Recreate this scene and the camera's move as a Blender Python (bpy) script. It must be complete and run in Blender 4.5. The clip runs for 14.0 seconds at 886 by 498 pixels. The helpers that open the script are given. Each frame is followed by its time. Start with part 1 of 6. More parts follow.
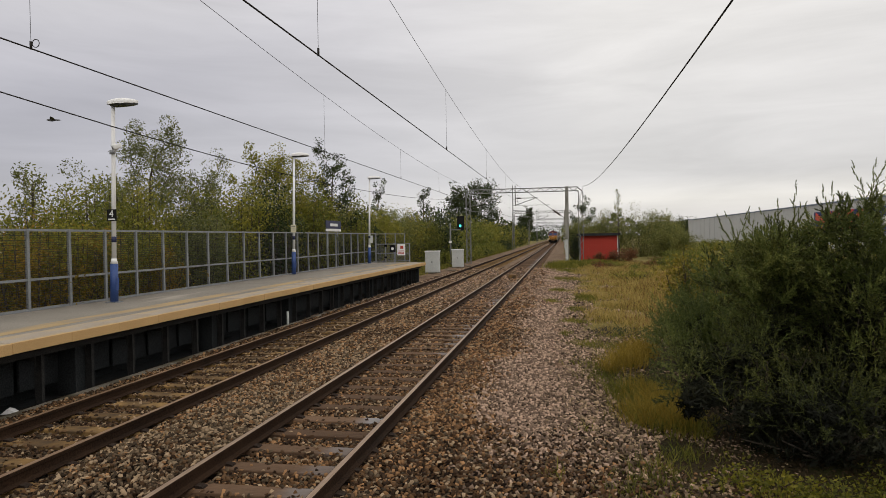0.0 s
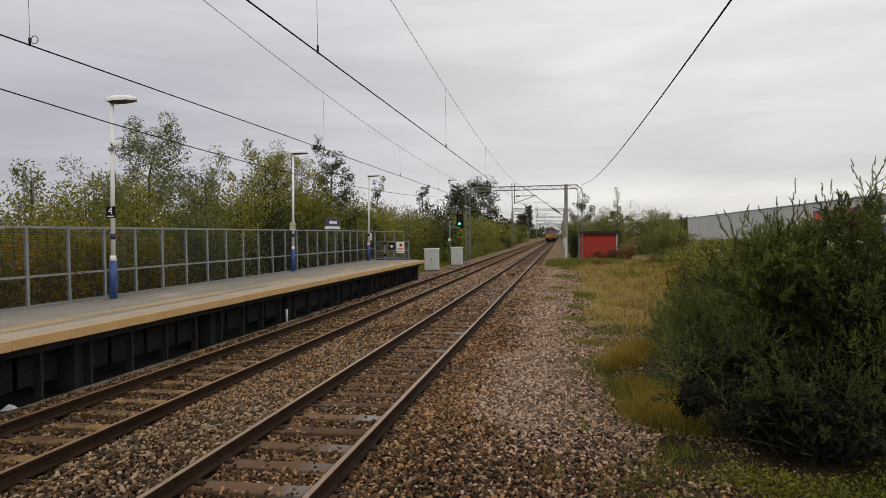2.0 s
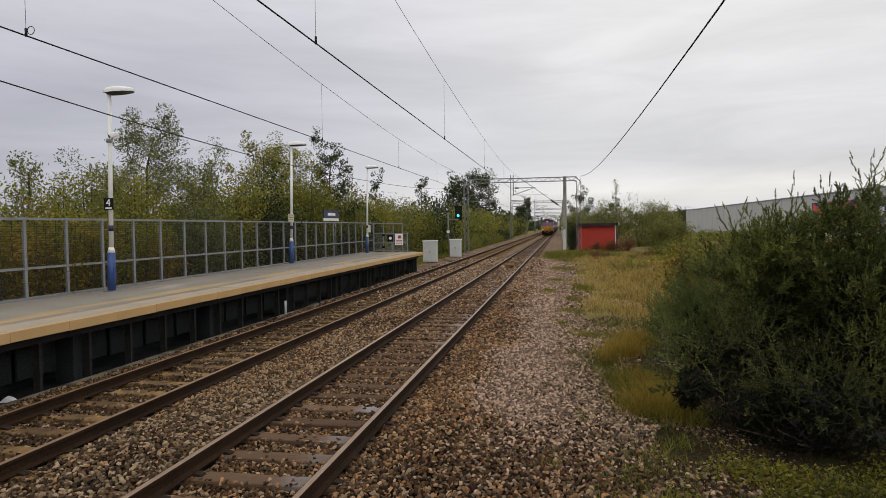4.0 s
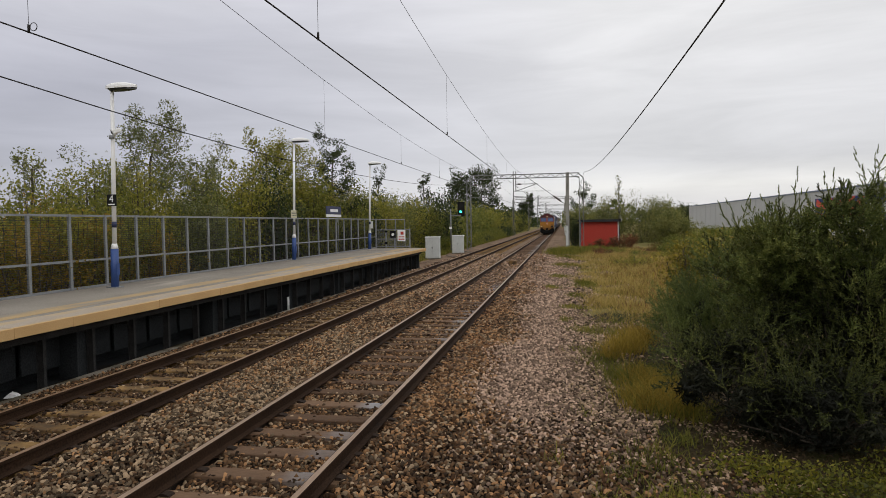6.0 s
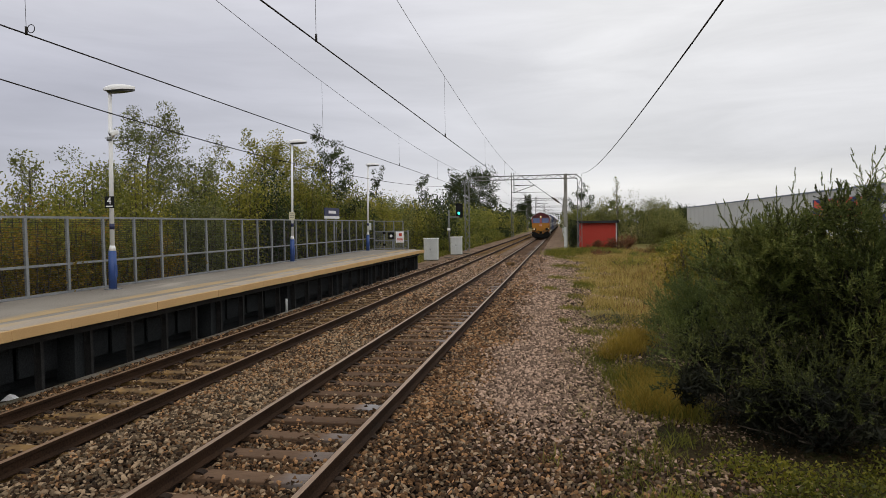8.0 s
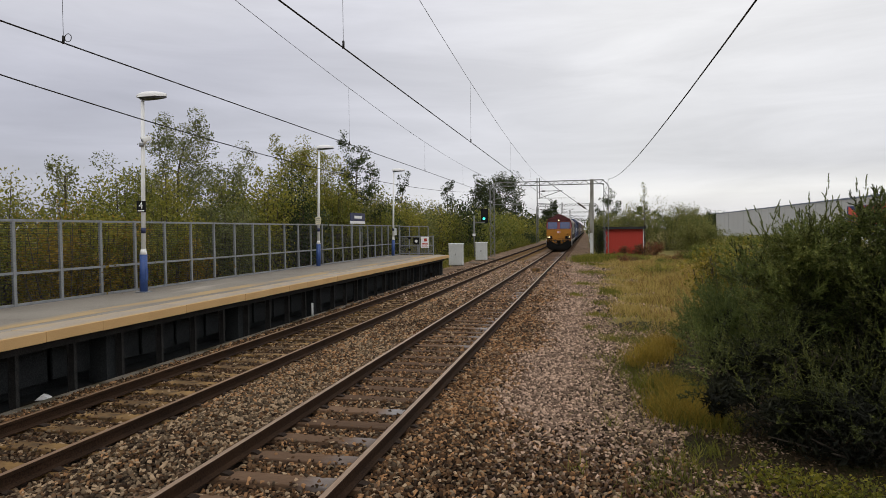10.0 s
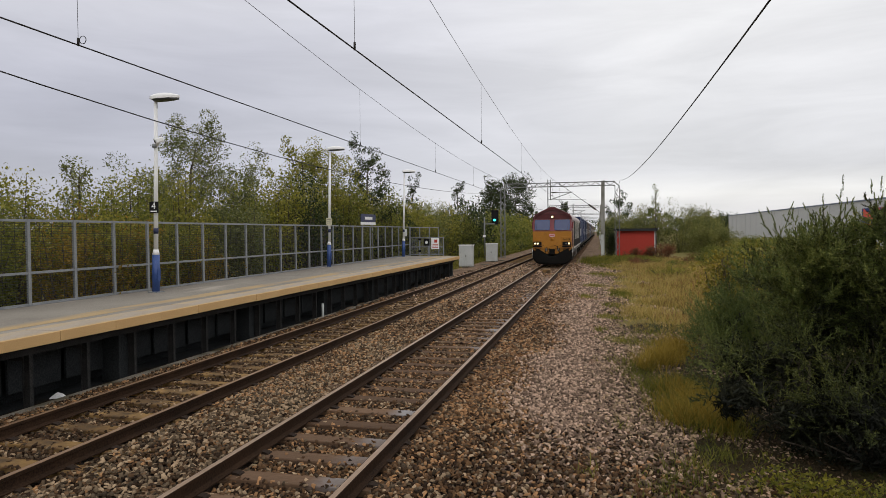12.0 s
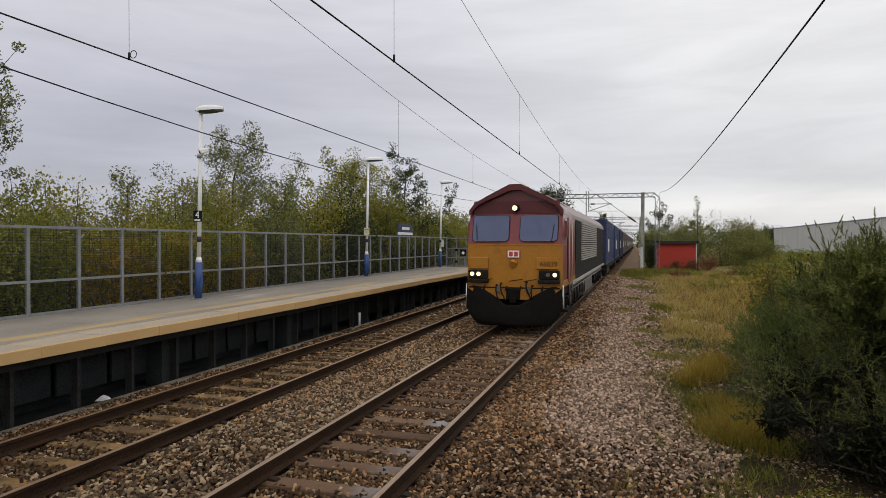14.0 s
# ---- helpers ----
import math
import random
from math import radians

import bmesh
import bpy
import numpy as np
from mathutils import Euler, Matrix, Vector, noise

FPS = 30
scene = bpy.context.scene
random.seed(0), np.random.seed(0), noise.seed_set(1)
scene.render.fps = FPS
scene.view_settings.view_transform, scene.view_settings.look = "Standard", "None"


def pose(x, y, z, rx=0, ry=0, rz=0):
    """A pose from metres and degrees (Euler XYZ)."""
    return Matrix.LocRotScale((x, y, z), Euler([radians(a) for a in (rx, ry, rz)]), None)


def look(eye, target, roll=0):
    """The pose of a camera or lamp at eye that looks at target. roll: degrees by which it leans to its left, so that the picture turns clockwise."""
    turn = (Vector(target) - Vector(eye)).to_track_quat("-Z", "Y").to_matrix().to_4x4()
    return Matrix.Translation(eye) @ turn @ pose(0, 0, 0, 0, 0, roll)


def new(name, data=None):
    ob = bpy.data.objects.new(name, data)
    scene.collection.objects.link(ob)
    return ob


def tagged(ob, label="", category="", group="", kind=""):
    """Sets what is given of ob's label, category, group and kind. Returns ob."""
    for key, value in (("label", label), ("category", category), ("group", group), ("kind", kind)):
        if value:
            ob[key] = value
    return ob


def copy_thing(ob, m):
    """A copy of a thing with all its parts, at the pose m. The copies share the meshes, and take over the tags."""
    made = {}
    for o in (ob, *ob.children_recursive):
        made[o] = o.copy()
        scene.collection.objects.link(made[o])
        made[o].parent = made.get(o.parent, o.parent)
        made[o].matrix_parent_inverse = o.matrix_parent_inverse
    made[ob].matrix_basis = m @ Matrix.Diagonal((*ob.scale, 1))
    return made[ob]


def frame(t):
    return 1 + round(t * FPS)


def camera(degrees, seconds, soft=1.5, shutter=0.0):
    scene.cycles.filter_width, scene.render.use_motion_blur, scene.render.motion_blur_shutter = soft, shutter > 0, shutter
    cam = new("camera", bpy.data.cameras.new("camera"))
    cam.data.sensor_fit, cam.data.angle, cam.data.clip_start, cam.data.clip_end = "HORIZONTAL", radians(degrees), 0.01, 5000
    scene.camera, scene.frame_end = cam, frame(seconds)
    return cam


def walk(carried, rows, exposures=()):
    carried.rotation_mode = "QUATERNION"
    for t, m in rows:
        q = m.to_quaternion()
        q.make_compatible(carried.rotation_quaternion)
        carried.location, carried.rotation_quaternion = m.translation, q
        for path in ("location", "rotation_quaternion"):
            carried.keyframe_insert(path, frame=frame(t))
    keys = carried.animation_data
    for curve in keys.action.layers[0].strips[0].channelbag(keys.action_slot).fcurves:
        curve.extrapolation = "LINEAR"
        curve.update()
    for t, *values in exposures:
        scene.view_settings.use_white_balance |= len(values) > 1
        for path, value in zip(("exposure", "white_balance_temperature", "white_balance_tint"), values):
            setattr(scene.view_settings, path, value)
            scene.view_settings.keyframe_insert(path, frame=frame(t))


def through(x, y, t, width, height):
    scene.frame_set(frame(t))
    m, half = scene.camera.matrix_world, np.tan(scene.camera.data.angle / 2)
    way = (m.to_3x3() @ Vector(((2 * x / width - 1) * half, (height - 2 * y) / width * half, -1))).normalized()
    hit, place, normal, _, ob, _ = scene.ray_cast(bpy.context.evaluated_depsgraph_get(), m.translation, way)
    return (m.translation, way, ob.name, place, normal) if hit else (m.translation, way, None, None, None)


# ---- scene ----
cam = camera(70.0, 14.0, soft=0.6)
PATH = [
    (0, pose(3.06, 0, 2.35, 88.95, 0.96, 10.73)),
    (0.5, pose(3.06, 0, 2.35, 89.06, 0.98, 10.73)),
    (1, pose(3.06, 0, 2.35, 89.16, 0.99, 10.90)),
    (1.5, pose(3.06, 0, 2.35, 89.21, 0.97, 11.11)),
    (2, pose(3.06, 0, 2.35, 88.74, 0.85, 10.66)),
    (2.5, pose(3.06, 0, 2.35, 88.02, 0.48, 10.25)),
    (3, pose(3.06, 0, 2.35, 88.00, 0.67, 10.21)),
    (5.5, pose(3.06, 0, 2.35, 87.95, 0.86, 10.90)),
    (6, pose(3.06, 0, 2.35, 87.67, 0.84, 10.76)),
    (6.5, pose(3.06, 0, 2.35, 87.86, 0.73, 10.66)),
    (7, pose(3.06, 0, 2.35, 87.70, 0.75, 10.65)),
    (7.5, pose(3.06, 0, 2.35, 87.63, 0.85, 10.65)),
    (8, pose(3.06, 0, 2.35, 87.80, 0.92, 10.60)),
    (10.5, pose(3.06, 0, 2.35, 88.34, 0.59, 13.26)),
    (11, pose(3.06, 0, 2.35, 88.33, 0.55, 13.35)),
    (11.5, pose(3.06, 0, 2.35, 88.43, 0.56, 13.56)),
    (12, pose(3.06, 0, 2.35, 88.44, 0.52, 13.81)),
    (12.5, pose(3.06, 0, 2.35, 88.91, 0.46, 14.39)),
    (13, pose(3.06, 0, 2.35, 89.28, 0.34, 15.29)),
    (13.5, pose(3.06, 0, 2.35, 89.43, 0.11, 16.26)),
    (14, pose(3.06, 0, 2.35, 89.42, -0.02, 17.13)),
]
walk(cam, PATH, exposures=[(0, 0, 6950, 10), (1.5, 0, 6900, 10), (3, 0.03, 6800, 10), (6.5, 0.04, 6650, 10), (10, 0.09, 6630, 10), (12, 0.11, 6630, 10), (14, 0.06, 6660, 10)])

# ---- world and light: overcast afternoon ----
SUN_UP, SUN_TURN = radians(42), radians(150)
world = bpy.data.worlds.new("overcast_sky")
scene.world = world
world.use_nodes = True
wn, wl = world.node_tree.nodes, world.node_tree.links
wn.clear()


def wnode(kind, **values):
    n = wn.new(kind)
    for key, value in values.items():
        n.inputs[key].default_value = value
    return n


def ramp(nodes, stops):
    n = nodes.new("ShaderNodeValToRGB")
    el = n.color_ramp.elements
    while len(el) < len(stops):
        el.new(0.5)
    for e, (at, c) in zip(el, stops):
        e.position, e.color = at, (*c, 1)
    return n


sky = wn.new("ShaderNodeTexSky")
sky.sky_type, sky.sun_disc, sky.sun_elevation, sky.sun_rotation = "NISHITA", False, SUN_UP, SUN_TURN
sky_dim = wnode("ShaderNodeVectorMath")
sky_dim.operation = "SCALE"
sky_dim.inputs["Scale"].default_value = 0.1
wl.new(sky.outputs[0], sky_dim.inputs[0])
coord = wn.new("ShaderNodeTexCoord")
split = wn.new("ShaderNodeSeparateXYZ")
wl.new(coord.outputs["Generated"], split.inputs[0])
# cloud cover: brighter overhead and in a thin band over the horizon
height = ramp(wn, [(0.0, (0.58, 0.59, 0.63)), (0.03, (0.66, 0.66, 0.68)), (0.052, (0.75, 0.75, 0.755)), (0.085, (0.61, 0.615, 0.645)), (0.30, (0.745, 0.75, 0.77)), (1.0, (0.86, 0.86, 0.88))])
wl.new(split.outputs["Z"], height.inputs[0])
# a darker, bluer bank of cloud to the west
bank_map = wnode("ShaderNodeMapRange", **{"From Min": -0.72, "From Max": 0.05, "To Min": 0.57, "To Max": 1.0})
wl.new(split.outputs["X"], bank_map.inputs["Value"])
stretch = wn.new("ShaderNodeMapping")
stretch.inputs["Scale"].default_value = (1.3, 1.3, 9.0)
wl.new(coord.outputs["Generated"], stretch.inputs[0])
clouds = wnode("ShaderNodeTexNoise", Scale=2.2, Detail=6.0, Roughness=0.55, Distortion=0.4)
wl.new(stretch.outputs[0], clouds.inputs["Vector"])
cloud_map = wnode("ShaderNodeMapRange", **{"From Min": 0.3, "From Max": 0.7, "To Min": 0.87, "To Max": 1.07})
wl.new(clouds.outputs["Fac"], cloud_map.inputs["Value"])
low_map = wnode("ShaderNodeMapRange", **{"From Min": 0.13, "From Max": 0.5, "To Min": 0.54, "To Max": 1.0})
wl.new(split.outputs["Z"], low_map.inputs["Value"])
bank = wn.new("ShaderNodeMath")
bank.operation = "MAXIMUM"
wl.new(bank_map.outputs[0], bank.inputs[0])
wl.new(low_map.outputs[0], bank.inputs[1])
both = wn.new("ShaderNodeMath")
both.operation = "MULTIPLY"
wl.new(bank.outputs[0], both.inputs[0])
wl.new(cloud_map.outputs[0], both.inputs[1])
cover = wn.new("ShaderNodeVectorMath")
cover.operation = "SCALE"
tint_map = wnode("ShaderNodeMapRange", **{"From Min": 0.6, "From Max": 1.0, "To Min": 0.9, "To Max": 0.0})
wl.new(bank.outputs[0], tint_map.inputs["Value"])
tinted = wn.new("ShaderNodeMix")
tinted.data_type = "RGBA"
wl.new(tint_map.outputs[0], tinted.inputs["Factor"])
wl.new(height.outputs[0], tinted.inputs["A"])
tinted.inputs["B"].default_value = (0.70, 0.71, 0.83, 1)
wl.new(tinted.outputs["Result"], cover.inputs[0])
wl.new(both.outputs[0], cover.inputs["Scale"])
mixed = wn.new("ShaderNodeMix")
mixed.data_type = "RGBA"
mixed.inputs["Factor"].default_value = 0.93
wl.new(sky_dim.outputs[0], mixed.inputs["A"])
wl.new(cover.outputs[0], mixed.inputs["B"])
back = wnode("ShaderNodeBackground", Strength=1.16)
wl.new(mixed.outputs["Result"], back.inputs[0])
wout = wn.new("ShaderNodeOutputWorld")
wl.new(back.outputs[0], wout.inputs[0])

sun = new("sun", bpy.data.lights.new("sun", "SUN"))
sun.data.energy, sun.data.angle, sun.data.color = 0.45, radians(25), (1.0, 0.97, 0.93)
sun.matrix_world = look((0, 0, 60), (0 - math.sin(SUN_TURN) * 60 / math.tan(SUN_UP), 0 - math.cos(SUN_TURN) * 60 / math.tan(SUN_UP), 0))
scene.view_settings.exposure = 0.0


# ---- materials ----
def surface(name, c1, c2, scale=4.0, rough=0.8, bump=0.3, grain=40.0, metal=0.0, vary=None, amount=0.5, stain=None, coat=0.0, stretch_xyz=(1, 1, 1), dist=0.01, spread=False):
    """Two colours mixed by large and fine noise, with relief; vary: 'object' or 'island' for piece to piece change."""
    m = bpy.data.materials.new(name)
    m.use_nodes = True
    nt = m.node_tree
    nd, ln = nt.nodes, nt.links
    b = nd["Principled BSDF"]
    b.inputs["Metallic"].default_value = metal
    b.inputs["Specular IOR Level"].default_value = 0.5 if rough < 0.6 else 0.12
    b.inputs["Coat Weight"].default_value = coat
    tc = nd.new("ShaderNodeTexCoord")
    mp = nd.new("ShaderNodeMapping")
    mp.inputs["Scale"].default_value = stretch_xyz
    ln.new(tc.outputs["Object"], mp.inputs[0])
    big = nd.new("ShaderNodeTexNoise")
    big.inputs["Scale"].default_value, big.inputs["Detail"].default_value = scale, 5
    fine = nd.new("ShaderNodeTexNoise")
    fine.inputs["Scale"].default_value, fine.inputs["Detail"].default_value = grain, 4
    for n in (big, fine):
        ln.new(mp.outputs[0], n.inputs["Vector"])
    add = nd.new("ShaderNodeMath")
    add.operation = "MULTIPLY_ADD"
    add.inputs[1].default_value = 0.6
    ln.new(fine.outputs["Fac"], add.inputs[0])
    half = nd.new("ShaderNodeMath")
    half.operation = "MULTIPLY"
    half.inputs[1].default_value = 0.4
    ln.new(big.outputs["Fac"], half.inputs[0])
    ln.new(half.outputs[0], add.inputs[2])
    value = add.outputs[0]
    rp = nd.new("ShaderNodeMapRange")
    rp.inputs["From Min"].default_value, rp.inputs["From Max"].default_value = 0.36, 0.64
    ln.new(value, rp.inputs["Value"])
    value = rp.outputs[0]
    if vary:
        src = nd.new("ShaderNodeObjectInfo" if vary == "object" else "ShaderNodeNewGeometry")
        sock = src.outputs["Random" if vary == "object" else "Random Per Island"]
        lerp = nd.new("ShaderNodeMix")
        lerp.inputs["Factor"].default_value = amount
        ln.new(value, lerp.inputs["A"])
        ln.new(sock, lerp.inputs["B"])
        value = lerp.outputs["Result"]
    stops = [(0.0, c1), (1.0, c2)] if not spread else [(0.0, c1), (0.5, tuple(a * 0.62 + b * 0.38 for a, b in zip(c1, c2))), (0.78, c2), (1.0, tuple(min(1, a * 1.35) for a in c2))]
    cr = ramp(nd, stops)
    ln.new(value, cr.inputs[0])
    colour = cr.outputs[0]
    if stain:
        sc, col, cut, *sx = stain
        st = nd.new("ShaderNodeTexNoise")
        st.inputs["Scale"].default_value, st.inputs["Detail"].default_value = sc, 7
        if sx:
            smp = nd.new("ShaderNodeMapping")
            smp.inputs["Scale"].default_value = sx[0]
            ln.new(tc.outputs["Object"], smp.inputs[0])
            ln.new(smp.outputs[0], st.inputs["Vector"])
        else:
            ln.new(tc.outputs["Object"], st.inputs["Vector"])
        sr = nd.new("ShaderNodeMapRange")
        sr.inputs["From Min"].default_value, sr.inputs["From Max"].default_value = cut, cut + 0.14
        ln.new(st.outputs["Fac"], sr.inputs["Value"])
        sm = nd.new("ShaderNodeMix")
        sm.data_type = "RGBA"
        ln.new(sr.outputs[0], sm.inputs["Factor"])
        ln.new(colour, sm.inputs["A"])
        sm.inputs["B"].default_value = (*col, 1)
        colour = sm.outputs["Result"]
    ln.new(colour, b.inputs["Base Color"])
    rr = nd.new("ShaderNodeMapRange")
    rr.inputs["To Min"].default_value, rr.inputs["To Max"].default_value = max(0.02, rough - 0.1), min(1, rough + 0.1)
    ln.new(big.outputs["Fac"], rr.inputs["Value"])
    ln.new(rr.outputs[0], b.inputs["Roughness"])
    if bump:
        bp = nd.new("ShaderNodeBump")
        bp.inputs["Strength"].default_value, bp.inputs["Distance"].default_value = bump, dist
        ln.new(fine.outputs["Fac"], bp.inputs["Height"])
        ln.new(bp.outputs[0], b.inputs["Normal"])
    return m


def glow(name, colour, strength):
    m = bpy.data.materials.new(name)
    m.use_nodes = True
    b = m.node_tree.nodes["Principled BSDF"]
    b.inputs["Base Color"].default_value = (*colour, 1)
    b.inputs["Emission Color"].default_value = (*colour, 1)
    b.inputs["Emission Strength"].default_value = strength
    return m


def leafy(name, c1, c2, c3, rough=0.55, through=0.46):
    """Leaves: each one takes its own colour between three, and lets some light through."""
    m = bpy.data.materials.new(name)
    m.use_nodes = True
    nd, ln = m.node_tree.nodes, m.node_tree.links
    b = nd["Principled BSDF"]
    g = nd.new("ShaderNodeNewGeometry")
    tc = nd.new("ShaderNodeTexCoord")
    n = nd.new("ShaderNodeTexNoise")
    n.inputs["Scale"].default_value, n.inputs["Detail"].default_value = 0.8, 3
    ln.new(tc.outputs["Object"], n.inputs["Vector"])
    mr = nd.new("ShaderNodeMapRange")
    mr.inputs["From Min"].default_value, mr.inputs["From Max"].default_value = 0.3, 0.7
    ln.new(n.outputs["Fac"], mr.inputs["Value"])
    mx = nd.new("ShaderNodeMix")
    mx.inputs["Factor"].default_value = 0.5
    ln.new(g.outputs["Random Per Island"], mx.inputs["A"])
    ln.new(mr.outputs[0], mx.inputs["B"])
    cr = ramp(nd, [(0.15, c1), (0.55, c2), (0.95, c3)])
    ln.new(mx.outputs["Result"], cr.inputs[0])
    ln.new(cr.outputs[0], b.inputs["Base Color"])
    b.inputs["Roughness"].default_value = rough
    b.inputs["Specular IOR Level"].default_value = 0.3
    tr = nd.new("ShaderNodeBsdfTranslucent")
    ln.new(cr.outputs[0], tr.inputs[0])
    ms = nd.new("ShaderNodeMixShader")
    ms.inputs[0].default_value = through
    ln.new(b.outputs[0], ms.inputs[1])
    ln.new(tr.outputs[0], ms.inputs[2])
    ln.new(ms.outputs[0], nd["Material Output"].inputs[0])
    return m


